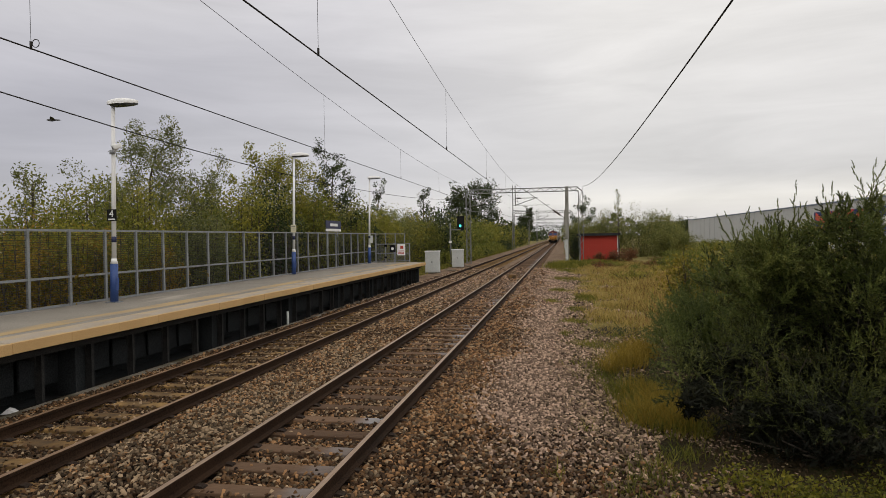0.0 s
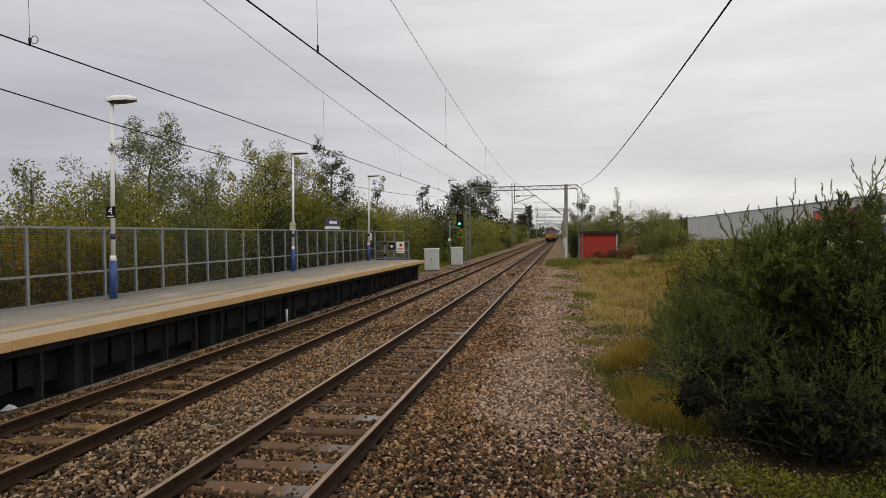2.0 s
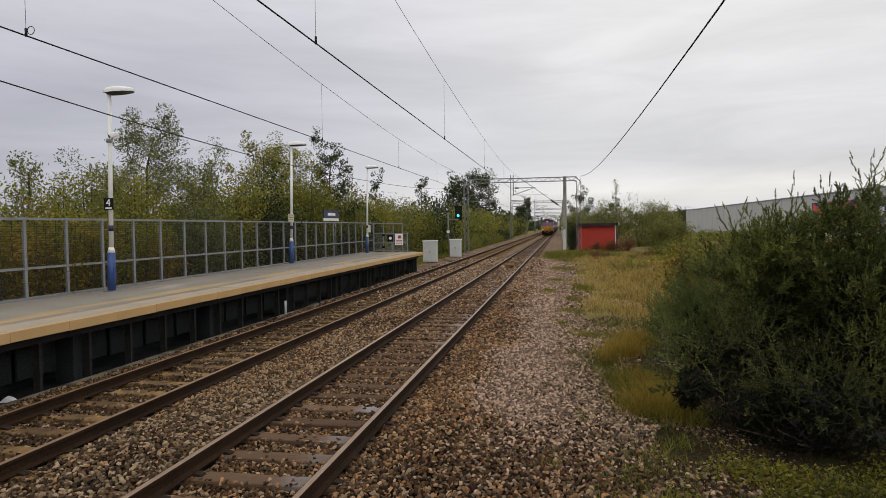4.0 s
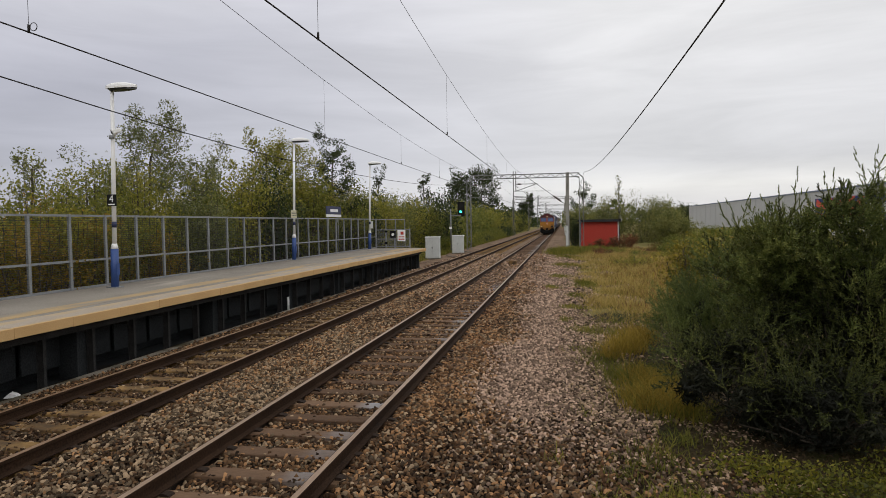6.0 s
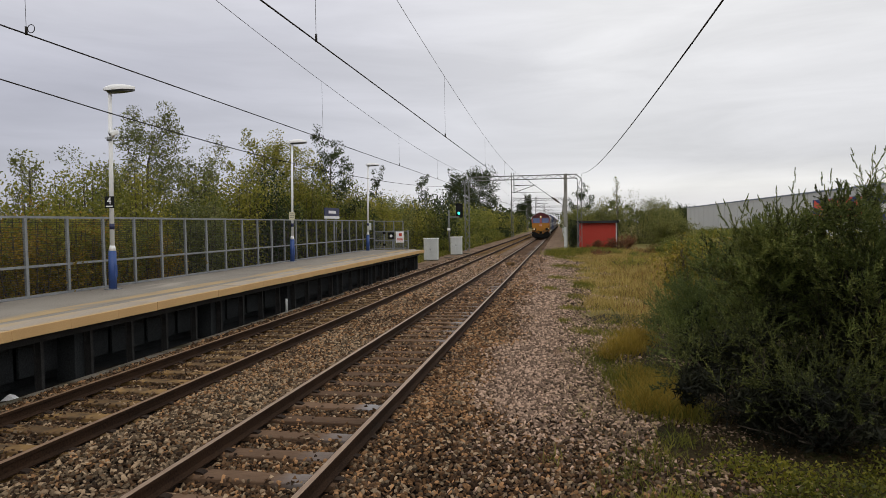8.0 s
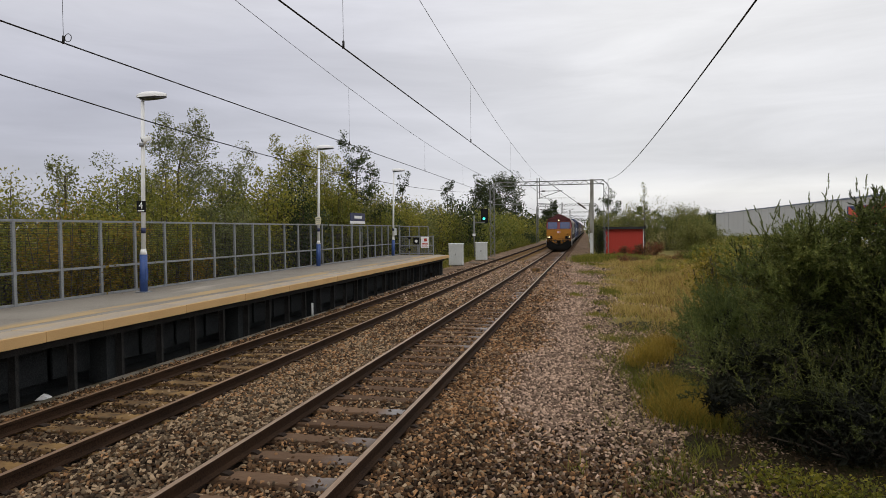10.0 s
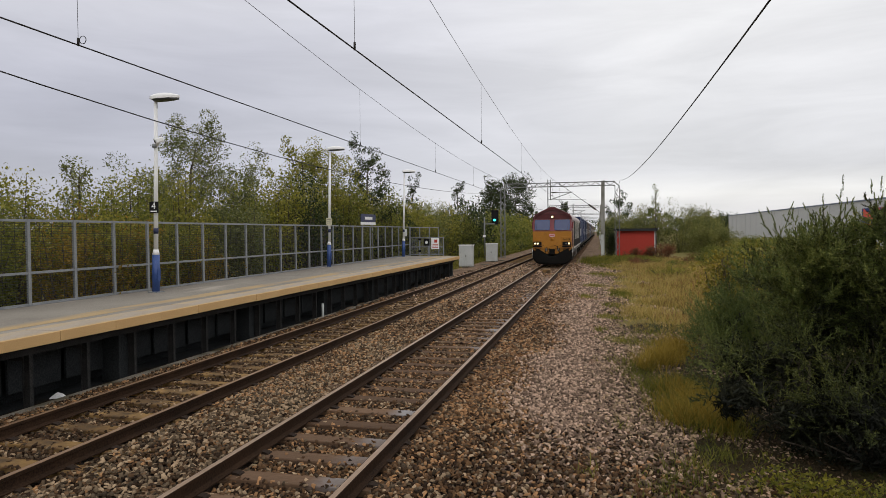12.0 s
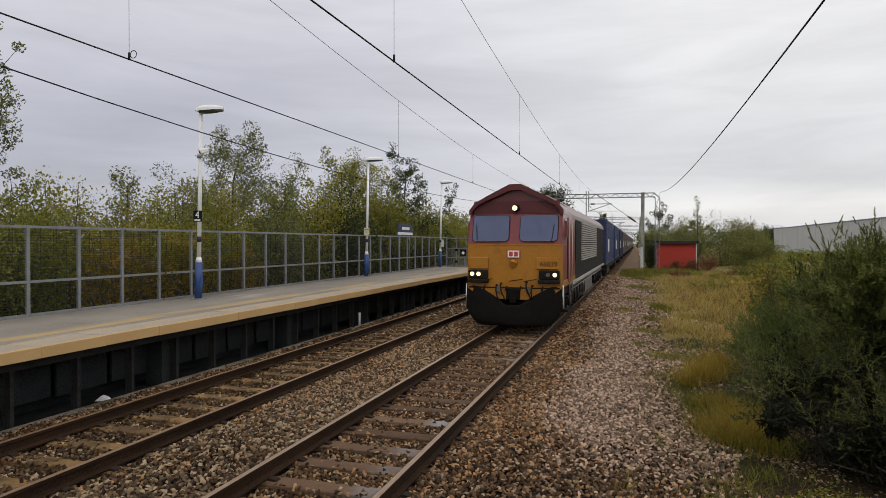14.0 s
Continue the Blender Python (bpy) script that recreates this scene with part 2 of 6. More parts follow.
M = dict(
    ground=surface("earth_and_grass", (0.13, 0.11, 0.036), (0.27, 0.22, 0.078), 0.35, 0.95, 0.9, 22, stain=(0.5, (0.12, 0.115, 0.026), 0.5), dist=0.05),
    bed_brown=surface("ballast_bed_brown", (0.055, 0.034, 0.022), (0.33, 0.225, 0.148), 1.2, 0.95, 1.0, 16, stain=(0.25, (0.11, 0.066, 0.04), 0.58), dist=0.05),
    # near-black: the shade in the gaps between stones is put into this colour
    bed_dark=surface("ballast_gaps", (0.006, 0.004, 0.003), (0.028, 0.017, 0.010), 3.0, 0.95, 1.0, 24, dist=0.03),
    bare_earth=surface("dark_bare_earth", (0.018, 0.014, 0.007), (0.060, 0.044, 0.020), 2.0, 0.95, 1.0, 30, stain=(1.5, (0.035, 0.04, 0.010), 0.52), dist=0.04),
    bed_pale=surface("ballast_bed_pale", (0.08, 0.055, 0.04), (0.42, 0.31, 0.235), 1.0, 0.95, 1.0, 16, stain=(0.6, (0.16, 0.10, 0.062), 0.58), dist=0.05),
    stone_brown=surface("ballast_stone_brown", (0.022, 0.010, 0.0045), (0.325, 0.178, 0.084), 1.5, 0.9, 0.25, 60, vary="island", amount=0.88, spread=True, stain=(0.45, (0.105, 0.045, 0.02), 0.60)),
    stone_grey=surface("ballast_stone_grey", (0.022, 0.015, 0.009), (0.33, 0.235, 0.145), 1.5, 0.85, 0.25, 60, vary="island", amount=0.9, spread=True),
    stone_dark=surface("oily_ballast_stone", (0.011, 0.006, 0.0035), (0.115, 0.066, 0.034), 1.5, 0.85, 0.25, 60, vary="island", amount=0.85, spread=True),
    stone_pale=surface("ballast_stone_pale", (0.085, 0.055, 0.039), (0.48, 0.335, 0.24), 1.5, 0.9, 0.25, 60, vary="island", amount=0.85, spread=True, stain=(0.8, (0.25, 0.145, 0.09), 0.60)),
    sleeper=surface("weathered_sleeper", (0.058, 0.034, 0.021), (0.19, 0.118, 0.072), 1.2, 0.88, 0.5, 30, vary="object", amount=0.55, stretch_xyz=(0.25, 3, 3), stain=(1.1, (0.16, 0.135, 0.115), 0.66)),
    sleeper_tan=surface("dusty_timber_sleeper", (0.11, 0.062, 0.024), (0.31, 0.19, 0.075), 1.0, 0.85, 0.5, 30, vary="object", amount=0.6, stretch_xyz=(0.25, 3, 3), stain=(1.5, (0.06, 0.042, 0.028), 0.53)),
    rail_side=surface("rusty_rail_web", (0.014, 0.008, 0.005), (0.050, 0.027, 0.015), 2, 0.85, 0.3, 50, metal=0.1),
    rail_top=surface("worn_rail_head", (0.24, 0.15, 0.09), (0.42, 0.30, 0.205), 3, 0.42, 0.1, 90, metal=0.65, stretch_xyz=(1, 0.05, 1)),
    rail_top_dull=surface("dull_rail_head", (0.17, 0.095, 0.05), (0.30, 0.185, 0.105), 3, 0.5, 0.1, 90, metal=0.6, stretch_xyz=(1, 0.05, 1)),
    clip=surface("rail_fastening_iron", (0.015, 0.011, 0.009), (0.05, 0.033, 0.023), 6, 0.8, 0.3, 60, metal=0.3),
    tarmac=surface("worn_platform_tarmac", (0.185, 0.165, 0.14), (0.30, 0.275, 0.235), 0.8, 0.85, 0.3, 60, stain=(0.5, (0.38, 0.34, 0.285), 0.56, (3, 0.5, 1))),
    coping=surface("worn_yellow_coping", (0.50, 0.315, 0.14), (0.62, 0.41, 0.20), 0.9, 0.8, 0.25, 70, vary="object", amount=0.12, stain=(1.3, (0.56, 0.45, 0.32), 0.60, (1, 0.35, 1))),
    coping_grey=surface("worn_grey_coping_top", (0.27, 0.225, 0.175), (0.42, 0.365, 0.30), 1.0, 0.85, 0.25, 70, vary="object", amount=0.15, stain=(0.8, (0.46, 0.335, 0.18), 0.53, (2, 0.35, 1))),
    line_yellow=surface("faded_yellow_line", (0.34, 0.25, 0.14), (0.46, 0.33, 0.17), 1.0, 0.85, 0.2, 70, stain=(0.8, (0.25, 0.225, 0.19), 0.43, (2, 0.4, 1))),
    # wall and leg colours are darkened to paint the shade below the platform
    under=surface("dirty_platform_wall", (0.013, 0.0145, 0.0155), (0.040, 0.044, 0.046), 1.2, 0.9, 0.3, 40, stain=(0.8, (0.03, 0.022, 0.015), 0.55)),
    leg=surface("dark_steel_leg", (0.013, 0.013, 0.013), (0.042, 0.041, 0.040), 3, 0.75, 0.2, 60),
    galv=surface("galvanised_steel", (0.20, 0.212, 0.222), (0.33, 0.343, 0.353), 4, 0.5, 0.1, 80, metal=0.45),
    mesh_wire=surface("fence_mesh_wire", (0.03, 0.032, 0.034), (0.06, 0.063, 0.066), 4, 0.6, 0.0, 80, metal=0.3),
    white=surface("white_paint", (0.78, 0.78, 0.77), (0.85, 0.85, 0.84), 3, 0.5, 0.08, 60, stain=(5, (0.58, 0.56, 0.52), 0.72)),
    blue=surface("blue_paint", (0.022, 0.055, 0.19), (0.04, 0.09, 0.27), 3, 0.5, 0.08, 60),
    navy=surface("navy_sign", (0.012, 0.017, 0.06), (0.02, 0.027, 0.085), 3, 0.5, 0.0, 60),
    black=surface("black_paint", (0.009, 0.009, 0.009), (0.02, 0.02, 0.02), 3, 0.6, 0.05, 60),
    cream=surface("cream_sign", (0.60, 0.56, 0.40), (0.68, 0.63, 0.46), 3, 0.6, 0.0, 60),
    red_sign=surface("red_sign", (0.42, 0.06, 0.045), (0.52, 0.08, 0.055), 3, 0.6, 0.0, 60),
    lens=surface("lamp_underside", (0.025, 0.026, 0.026), (0.05, 0.05, 0.05), 3, 0.35, 0.0, 60),
    cabinet=surface("pale_grey_cabinet", (0.46, 0.48, 0.47), (0.58, 0.60, 0.585), 2, 0.55, 0.08, 60, stain=(2.5, (0.33, 0.33, 0.29), 0.62)),
    steel_grey=surface("weathered_gantry_steel", (0.14, 0.145, 0.14), (0.26, 0.262, 0.25), 1.5, 0.65, 0.15, 50, metal=0.3),
    mast_pale=surface("weathered_mast", (0.23, 0.225, 0.20), (0.36, 0.35, 0.315), 1.5, 0.75, 0.15, 40, stain=(1.0, (0.13, 0.125, 0.10), 0.55, (1, 1, 0.3))),
    copper=surface("dark_overhead_wire", (0.022, 0.021, 0.02), (0.045, 0.04, 0.036), 3, 0.6, 0.0, 60, metal=0.3),
    insul=surface("brown_insulator", (0.035, 0.022, 0.018), (0.07, 0.045, 0.035), 3, 0.4, 0.0, 60),
    hut_red=surface("bright_red_boards", (0.34, 0.046, 0.034), (0.44, 0.054, 0.038), 1.2, 0.7, 0.15, 30, stain=(0.35, (0.68, 0.050, 0.034), 0.5, (1, 1, 0.7))),
    hut_side=surface("blue_grey_hut_side", (0.10, 0.12, 0.16), (0.16, 0.18, 0.22), 2, 0.8, 0.15, 30),
    felt=surface("roofing_felt", (0.018, 0.018, 0.02), (0.05, 0.05, 0.052), 2, 0.85, 0.3, 30),
    shed=surface("pale_sheet_cladding", (0.48, 0.485, 0.485), (0.56, 0.565, 0.565), 0.1, 0.6, 0.05, 2, stain=(0.15, (0.42, 0.42, 0.41), 0.62, (1, 1, 0.3))),
    shed_trim=surface("grey_blue_trim", (0.17, 0.20, 0.27), (0.23, 0.26, 0.33), 0.3, 0.6, 0.05, 4),
    shed_blue=surface("dark_blue_sign_panel", (0.03, 0.045, 0.14), (0.045, 0.065, 0.18), 0.3, 0.6, 0.0, 4),
    shed_red=surface("orange_red_sign", (0.62, 0.085, 0.06), (0.70, 0.11, 0.08), 0.3, 0.6, 0.0, 4),
    bark=surface("grey_bark", (0.045, 0.036, 0.028), (0.13, 0.11, 0.09), 4, 0.9, 0.6, 30),
    maroon=surface("maroon_loco_paint", (0.135, 0.010, 0.016), (0.195, 0.016, 0.022), 1.5, 0.34, 0.03, 30, stain=(1.6, (0.075, 0.012, 0.013), 0.60, (1, 1, 0.6)), coat=0.3),
    gold=surface("dirty_yellow_loco_paint", (0.33, 0.130, 0.005), (0.43, 0.178, 0.009), 1.5, 0.38, 0.04, 30, stain=(1.7, (0.15, 0.058, 0.010), 0.56, (1, 1, 0.5)), coat=0.25),
    maroon_roof=surface("sooty_maroon_roof", (0.065, 0.009, 0.011), (0.12, 0.015, 0.018), 1.5, 0.55, 0.05, 30),
    roof_grey=surface("dusty_roof_grey", (0.20, 0.185, 0.165), (0.32, 0.30, 0.27), 1.0, 0.6, 0.08, 30),
    # paled maroon: the sky's light on the roof is put into the colour
    roof_maroon=surface("dusty_faded_maroon_roof", (0.22, 0.165, 0.155), (0.36, 0.295, 0.275), 1.0, 0.45, 0.08, 30),
    grille=surface("pale_grille_metal", (0.36, 0.34, 0.30), (0.50, 0.475, 0.43), 2, 0.55, 0.05, 40, metal=0.3),
    plough=surface("matt_black_plough", (0.005, 0.0045, 0.004), (0.012, 0.011, 0.010), 2, 0.95, 0.2, 30, stain=(1.2, (0.022, 0.016, 0.011), 0.60)),
    soot=surface("black_underframe", (0.006, 0.0055, 0.005), (0.020, 0.018, 0.016), 2, 0.7, 0.3, 30, stain=(1.5, (0.035, 0.028, 0.02), 0.62)),
    steel_bare=surface("greasy_bare_steel", (0.10, 0.095, 0.09), (0.22, 0.21, 0.20), 4, 0.5, 0.1, 50, metal=0.6),
    cont_blue=surface("blue_container_paint", (0.010, 0.021, 0.075), (0.018, 0.036, 0.118), 1.0, 0.55, 0.08, 20, vary="object", amount=0.5, stain=(1.2, (0.045, 0.04, 0.05), 0.62, (1, 1, 0.5))),
    cont_slate=surface("slate_blue_container_paint", (0.022, 0.030, 0.055), (0.040, 0.052, 0.085), 1.0, 0.6, 0.08, 20, vary="object", amount=0.5),
    cont_grey=surface("brown_grey_container_paint", (0.095, 0.070, 0.060), (0.155, 0.118, 0.102), 1.0, 0.6, 0.08, 20, vary="object", amount=0.5),
    # the blue base colour paints a sky reflection into the glass
    cab_glass=surface("blue_tinted_windscreen", (0.028, 0.042, 0.125), (0.045, 0.065, 0.165), 0.5, 0.07, 0.0, 1.2, coat=0.8),
    lamp_glow=glow("lit_headlight", (1.0, 0.77, 0.38), 1.9),
    green_glow=glow("green_signal_light", (0.04, 0.75, 0.62), 2.2),
    plastic=surface("white_plastic_scrap", (0.6, 0.6, 0.6), (0.75, 0.75, 0.75), 8, 0.5, 0.1, 40),
    concrete=surface("old_concrete", (0.10, 0.088, 0.07), (0.25, 0.225, 0.185), 1.5, 0.9, 0.4, 40, stain=(1.2, (0.06, 0.052, 0.03), 0.50)),
    bird=surface("grey_feathers", (0.08, 0.08, 0.085), (0.17, 0.17, 0.18), 20, 0.8, 0.0, 60),
    leaf_mid=leafy("mixed_green_leaves", (0.073, 0.090, 0.018), (0.185, 0.198, 0.035), (0.36, 0.325, 0.066)),
    leaf_willow=leafy("soft_willow_leaves", (0.085, 0.10, 0.028), (0.20, 0.205, 0.055), (0.34, 0.32, 0.10)),
    leaf_dark=leafy("dark_green_leaves", (0.015, 0.025, 0.008), (0.042, 0.062, 0.016), (0.095, 0.115, 0.030), 0.55, 0.35),
    leaf_lime=leafy("yellow_green_leaves", (0.112, 0.127, 0.020), (0.25, 0.242, 0.037), (0.44, 0.37, 0.07)),
    leaf_birch=leafy("grey_green_birch_leaves", (0.08, 0.093, 0.033), (0.17, 0.185, 0.062), (0.31, 0.30, 0.115), 0.42),
    leaf_autumn=leafy("autumn_orange_leaves", (0.13, 0.095, 0.015), (0.30, 0.20, 0.028), (0.46, 0.27, 0.04)),
    leaf_russet=leafy("russet_leaves", (0.08, 0.05, 0.018), (0.21, 0.085, 0.04), (0.32, 0.15, 0.06)),
    litter_brown=leafy("dead_leaf_litter", (0.018, 0.012, 0.006), (0.06, 0.036, 0.016), (0.14, 0.085, 0.035), 0.8, 0.1),
    leaf_yellow=leafy("yellowing_leaves", (0.09, 0.09, 0.018), (0.27, 0.215, 0.03), (0.48, 0.34, 0.045)),
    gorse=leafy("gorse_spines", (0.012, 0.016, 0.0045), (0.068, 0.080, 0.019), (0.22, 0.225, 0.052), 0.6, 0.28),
    # near-black so that the shade inside the bush is painted in
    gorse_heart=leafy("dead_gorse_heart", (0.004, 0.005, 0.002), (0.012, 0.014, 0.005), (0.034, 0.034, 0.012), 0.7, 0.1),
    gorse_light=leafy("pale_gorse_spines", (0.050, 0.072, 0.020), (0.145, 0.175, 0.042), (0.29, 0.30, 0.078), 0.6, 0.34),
    grass_dry=leafy("dry_grass", (0.26, 0.187, 0.052), (0.455, 0.33, 0.10), (0.57, 0.435, 0.16), 0.8),
    grass_gold=leafy("golden_grass", (0.18, 0.125, 0.018), (0.34, 0.235, 0.036), (0.46, 0.33, 0.07), 0.8),
    grass_green=leafy("grass_blades", (0.075, 0.085, 0.014), (0.18, 0.175, 0.030), (0.34, 0.28, 0.06), 0.8),
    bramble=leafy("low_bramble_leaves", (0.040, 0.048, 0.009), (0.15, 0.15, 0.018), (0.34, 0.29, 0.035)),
)


def worn_end(m):
    """Pale scuffed patches towards one end of each sleeper, stronger on some than on others."""
    nd, ln = m.node_tree.nodes, m.node_tree.links
    b = nd["Principled BSDF"]
    old = b.inputs["Base Color"].links[0].from_socket
    tc, sp, ob = nd.new("ShaderNodeTexCoord"), nd.new("ShaderNodeSeparateXYZ"), nd.new("ShaderNodeObjectInfo")
    ln.new(tc.outputs["Object"], sp.inputs[0])
    edge = nd.new("ShaderNodeMapRange")
    edge.interpolation_type = "SMOOTHSTEP"
    edge.inputs["From Min"].default_value, edge.inputs["From Max"].default_value = 0.12, 0.45
    ln.new(sp.outputs["X"], edge.inputs["Value"])
    inner = nd.new("ShaderNodeMapRange")
    inner.interpolation_type = "SMOOTHSTEP"
    inner.inputs["From Min"].default_value, inner.inputs["From Max"].default_value = 0.72, 0.64
    ln.new(sp.outputs["X"], inner.inputs["Value"])
    within = nd.new("ShaderNodeMath")
    within.operation = "MULTIPLY"
    ln.new(edge.outputs[0], within.inputs[0])
    ln.new(inner.outputs[0], within.inputs[1])
    speck = nd.new("ShaderNodeTexNoise")
    speck.inputs["Scale"].default_value, speck.inputs["Detail"].default_value = 5, 5
    ln.new(tc.outputs["Object"], speck.inputs["Vector"])
    each = nd.new("ShaderNodeMapRange")
    each.inputs["From Min"].default_value, each.inputs["To Max"].default_value = 0.15, 1.5
    ln.new(ob.outputs["Random"], each.inputs["Value"])
    mul = nd.new("ShaderNodeMath")
    mul.operation = "MULTIPLY"
    ln.new(within.outputs[0], mul.inputs[0])
    ln.new(each.outputs[0], mul.inputs[1])
    mul2 = nd.new("ShaderNodeMath")
    mul2.operation, mul2.use_clamp = "MULTIPLY", True
    ln.new(mul.outputs[0], mul2.inputs[0])
    ln.new(speck.outputs["Fac"], mul2.inputs[1])
    mx = nd.new("ShaderNodeMix")
    mx.data_type = "RGBA"
    ln.new(mul2.outputs[0], mx.inputs["Factor"])
    ln.new(old, mx.inputs["A"])
    mx.inputs["B"].default_value = (0.30, 0.305, 0.315, 1)
    ln.new(mx.outputs["Result"], b.inputs["Base Color"])


worn_end(M["sleeper"])


# ---- building helpers ----
def box(bm, x0, x1, y0, y1, z0, z1, bevel=0.0):
    v = [bm.verts.new(p) for p in ((x0, y0, z0), (x1, y0, z0), (x1, y1, z0), (x0, y1, z0), (x0, y0, z1), (x1, y0, z1), (x1, y1, z1), (x0, y1, z1))]
    faces = [bm.faces.new([v[i] for i in q]) for q in ((0, 3, 2, 1), (4, 5, 6, 7), (0, 1, 5, 4), (1, 2, 6, 5), (2, 3, 7, 6), (3, 0, 4, 7))]
    if bevel:
        edges = list({e for f in faces for e in f.edges})
        bmesh.ops.bevel(bm, geom=edges, offset=bevel, segments=2, affect="EDGES", profile=0.5)
    return bm


def tube(bm, p, q, r0, r1=None, seg=8):
    p, q = Vector(p), Vector(q)
    r1 = r0 if r1 is None else r1
    turn = (q - p).to_track_quat("Z", "Y").to_matrix()
    rings = []
    for c, r in ((p, r0), (q, r1)):
        rings.append([bm.verts.new(c + turn @ Vector((r * math.cos(a), r * math.sin(a), 0))) for a in (2 * math.pi * k / seg for k in range(seg))])
    for k in range(seg):
        f = bm.faces.new((rings[0][k], rings[0][(k + 1) % seg], rings[1][(k + 1) % seg], rings[1][k]))
        f.smooth = seg > 5
    bm.faces.new(rings[0][::-1])
    bm.faces.new(rings[1])
    return bm


def prism(bm, outline, a0, a1, axis="y"):
    """Extrudes a polygon of (u, v) along an axis: y: (x, z), x: (y, z), z: (x, y)."""
    put = {"y": lambda u, v, a: (u, a, v), "x": lambda u, v, a: (a, u, v), "z": lambda u, v, a: (u, v, a)}[axis]
    rings = [[bm.verts.new(put(u, v, a)) for u, v in outline] for a in (a0, a1)]
    n = len(outline)
    for k in range(n):
        bm.faces.new((rings[0][k], rings[0][(k + 1) % n], rings[1][(k + 1) % n], rings[1][k]))
    bm.faces.new(rings[0][::-1])
    bm.faces.new(rings[1])
    return bm


def mesh_of(name, bm, material):
    bmesh.ops.recalc_face_normals(bm, faces=bm.faces)
    me = bpy.data.meshes.new(name)
    bm.to_mesh(me)
    bm.free()
    me.materials.append(M[material])
    return me


def part(name, bm, material, parent, label=""):
    ob = new(name, bm if isinstance(bm, bpy.types.Mesh) else mesh_of(name, bm, material))
    ob.parent = parent
    return tagged(ob, label)


def thing(name, at=(0, 0, 0), label="", category="", group="", kind="", rz=0):
    ob = new(name)
    ob.matrix_basis = pose(*at, 0, 0, rz)
    return tagged(ob, label, category, group, kind)


def solo(name, bm, material, label="", category="", group="", kind="", at=(0, 0, 0)):
    ob = new(name, bm if isinstance(bm, bpy.types.Mesh) else mesh_of(name, bm, material))
    ob.matrix_basis = pose(*at)
    return tagged(ob, label, category, group, kind)


def B():
    return bmesh.new()


def fast_mesh(name, verts, faces, material, smooth=False):
    """A mesh from arrays: verts (n, 3), faces (m, k)."""
    me = bpy.data.meshes.new(name)
    verts, faces = np.asarray(verts, np.float32), np.asarray(faces, np.int32)
    m, k = faces.shape
    me.vertices.add(len(verts))
    me.vertices.foreach_set("co", verts.ravel())
    me.loops.add(m * k)
    me.loops.foreach_set("vertex_index", faces.ravel())
    me.polygons.add(m)
    me.polygons.foreach_set("loop_start", np.arange(0, m * k, k, dtype=np.int32))
    me.materials.append(M[material])
    me.update(calc_edges=True)
    me.validate()
    return me


def random_turns(rng, n):
    q = rng.normal(size=(n, 4))
    q /= np.linalg.norm(q, axis=1)[:, None]
    w, x, y, z = q.T
    return np.stack([np.stack([1 - 2 * (y * y + z * z), 2 * (x * y - z * w), 2 * (x * z + y * w)], -1),
                     np.stack([2 * (x * y + z * w), 1 - 2 * (x * x + z * z), 2 * (y * z - x * w)], -1),
                     np.stack([2 * (x * z - y * w), 2 * (y * z + x * w), 1 - 2 * (x * x + y * y)], -1)], 1)


# ---- ground ----
FAR_X = -3.336       # centre of the track along the platform; the train's track is at x = 0
GROUND_Z = -0.34


def build_ground():
    bm = B()
    bmesh.ops.create_grid(bm, x_segments=60, y_segments=60, size=1800)
    for v in bm.verts:
        v.co.z = GROUND_Z
    solo("ground", bm, "ground", "rough earth and dry grass beside the railway", "ground", kind="structure")
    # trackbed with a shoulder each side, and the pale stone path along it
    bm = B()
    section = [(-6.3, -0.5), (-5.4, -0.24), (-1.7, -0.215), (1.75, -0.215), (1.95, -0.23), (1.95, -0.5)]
    # near bed in near-black, painting the shade between the stones above it
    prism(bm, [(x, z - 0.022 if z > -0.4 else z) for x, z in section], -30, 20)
    solo("trackbed", bm, "bed_dark", "near-black bed painting the gap shade between ballast stones", "trackbed", kind="structure")
    bm = prism(B(), [(-7.6, -0.5), (-6.9, -0.30)] + section[1:], 36.4, 900)
    prism(bm, section, 20, 36.4)
    solo("trackbed", bm, "bed_brown", "brown stone ballast bed under two railway tracks", "trackbed", kind="structure")
    bm = B()
    prism(bm, [(1.95, -0.5), (1.95, -0.232), (3.2, -0.275), (3.65, -0.36), (3.65, -0.5)], 20, 62)
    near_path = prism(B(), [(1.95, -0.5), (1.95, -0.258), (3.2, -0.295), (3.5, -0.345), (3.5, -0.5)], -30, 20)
    solo("path", near_path, "bed_dark", "near-black bed painting the gap shade between path stones", "path", kind="structure")
    far_path = prism(B(), [(1.95, -0.5), (1.95, -0.232), (3.2, -0.27), (3.9, -0.36), (3.9, -0.5)], 62, 700)
    solo("path", far_path, "bed_brown", "brown stone path beside the distant track", "path", kind="structure")
    # dark earth patch; its colour also paints the shade under the gorse
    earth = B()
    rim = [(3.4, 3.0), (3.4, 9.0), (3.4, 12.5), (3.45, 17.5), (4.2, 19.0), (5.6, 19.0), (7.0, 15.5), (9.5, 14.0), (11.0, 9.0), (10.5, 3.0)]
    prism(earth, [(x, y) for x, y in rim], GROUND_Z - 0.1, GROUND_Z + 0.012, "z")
    solo("bare_earth", earth, "bare_earth", "dark earth at the path edge with the gorse shade painted in", "earth", kind="structure")
    solo("path", bm, "bed_pale", "pale loose stone path beside the track", "path", kind="structure")


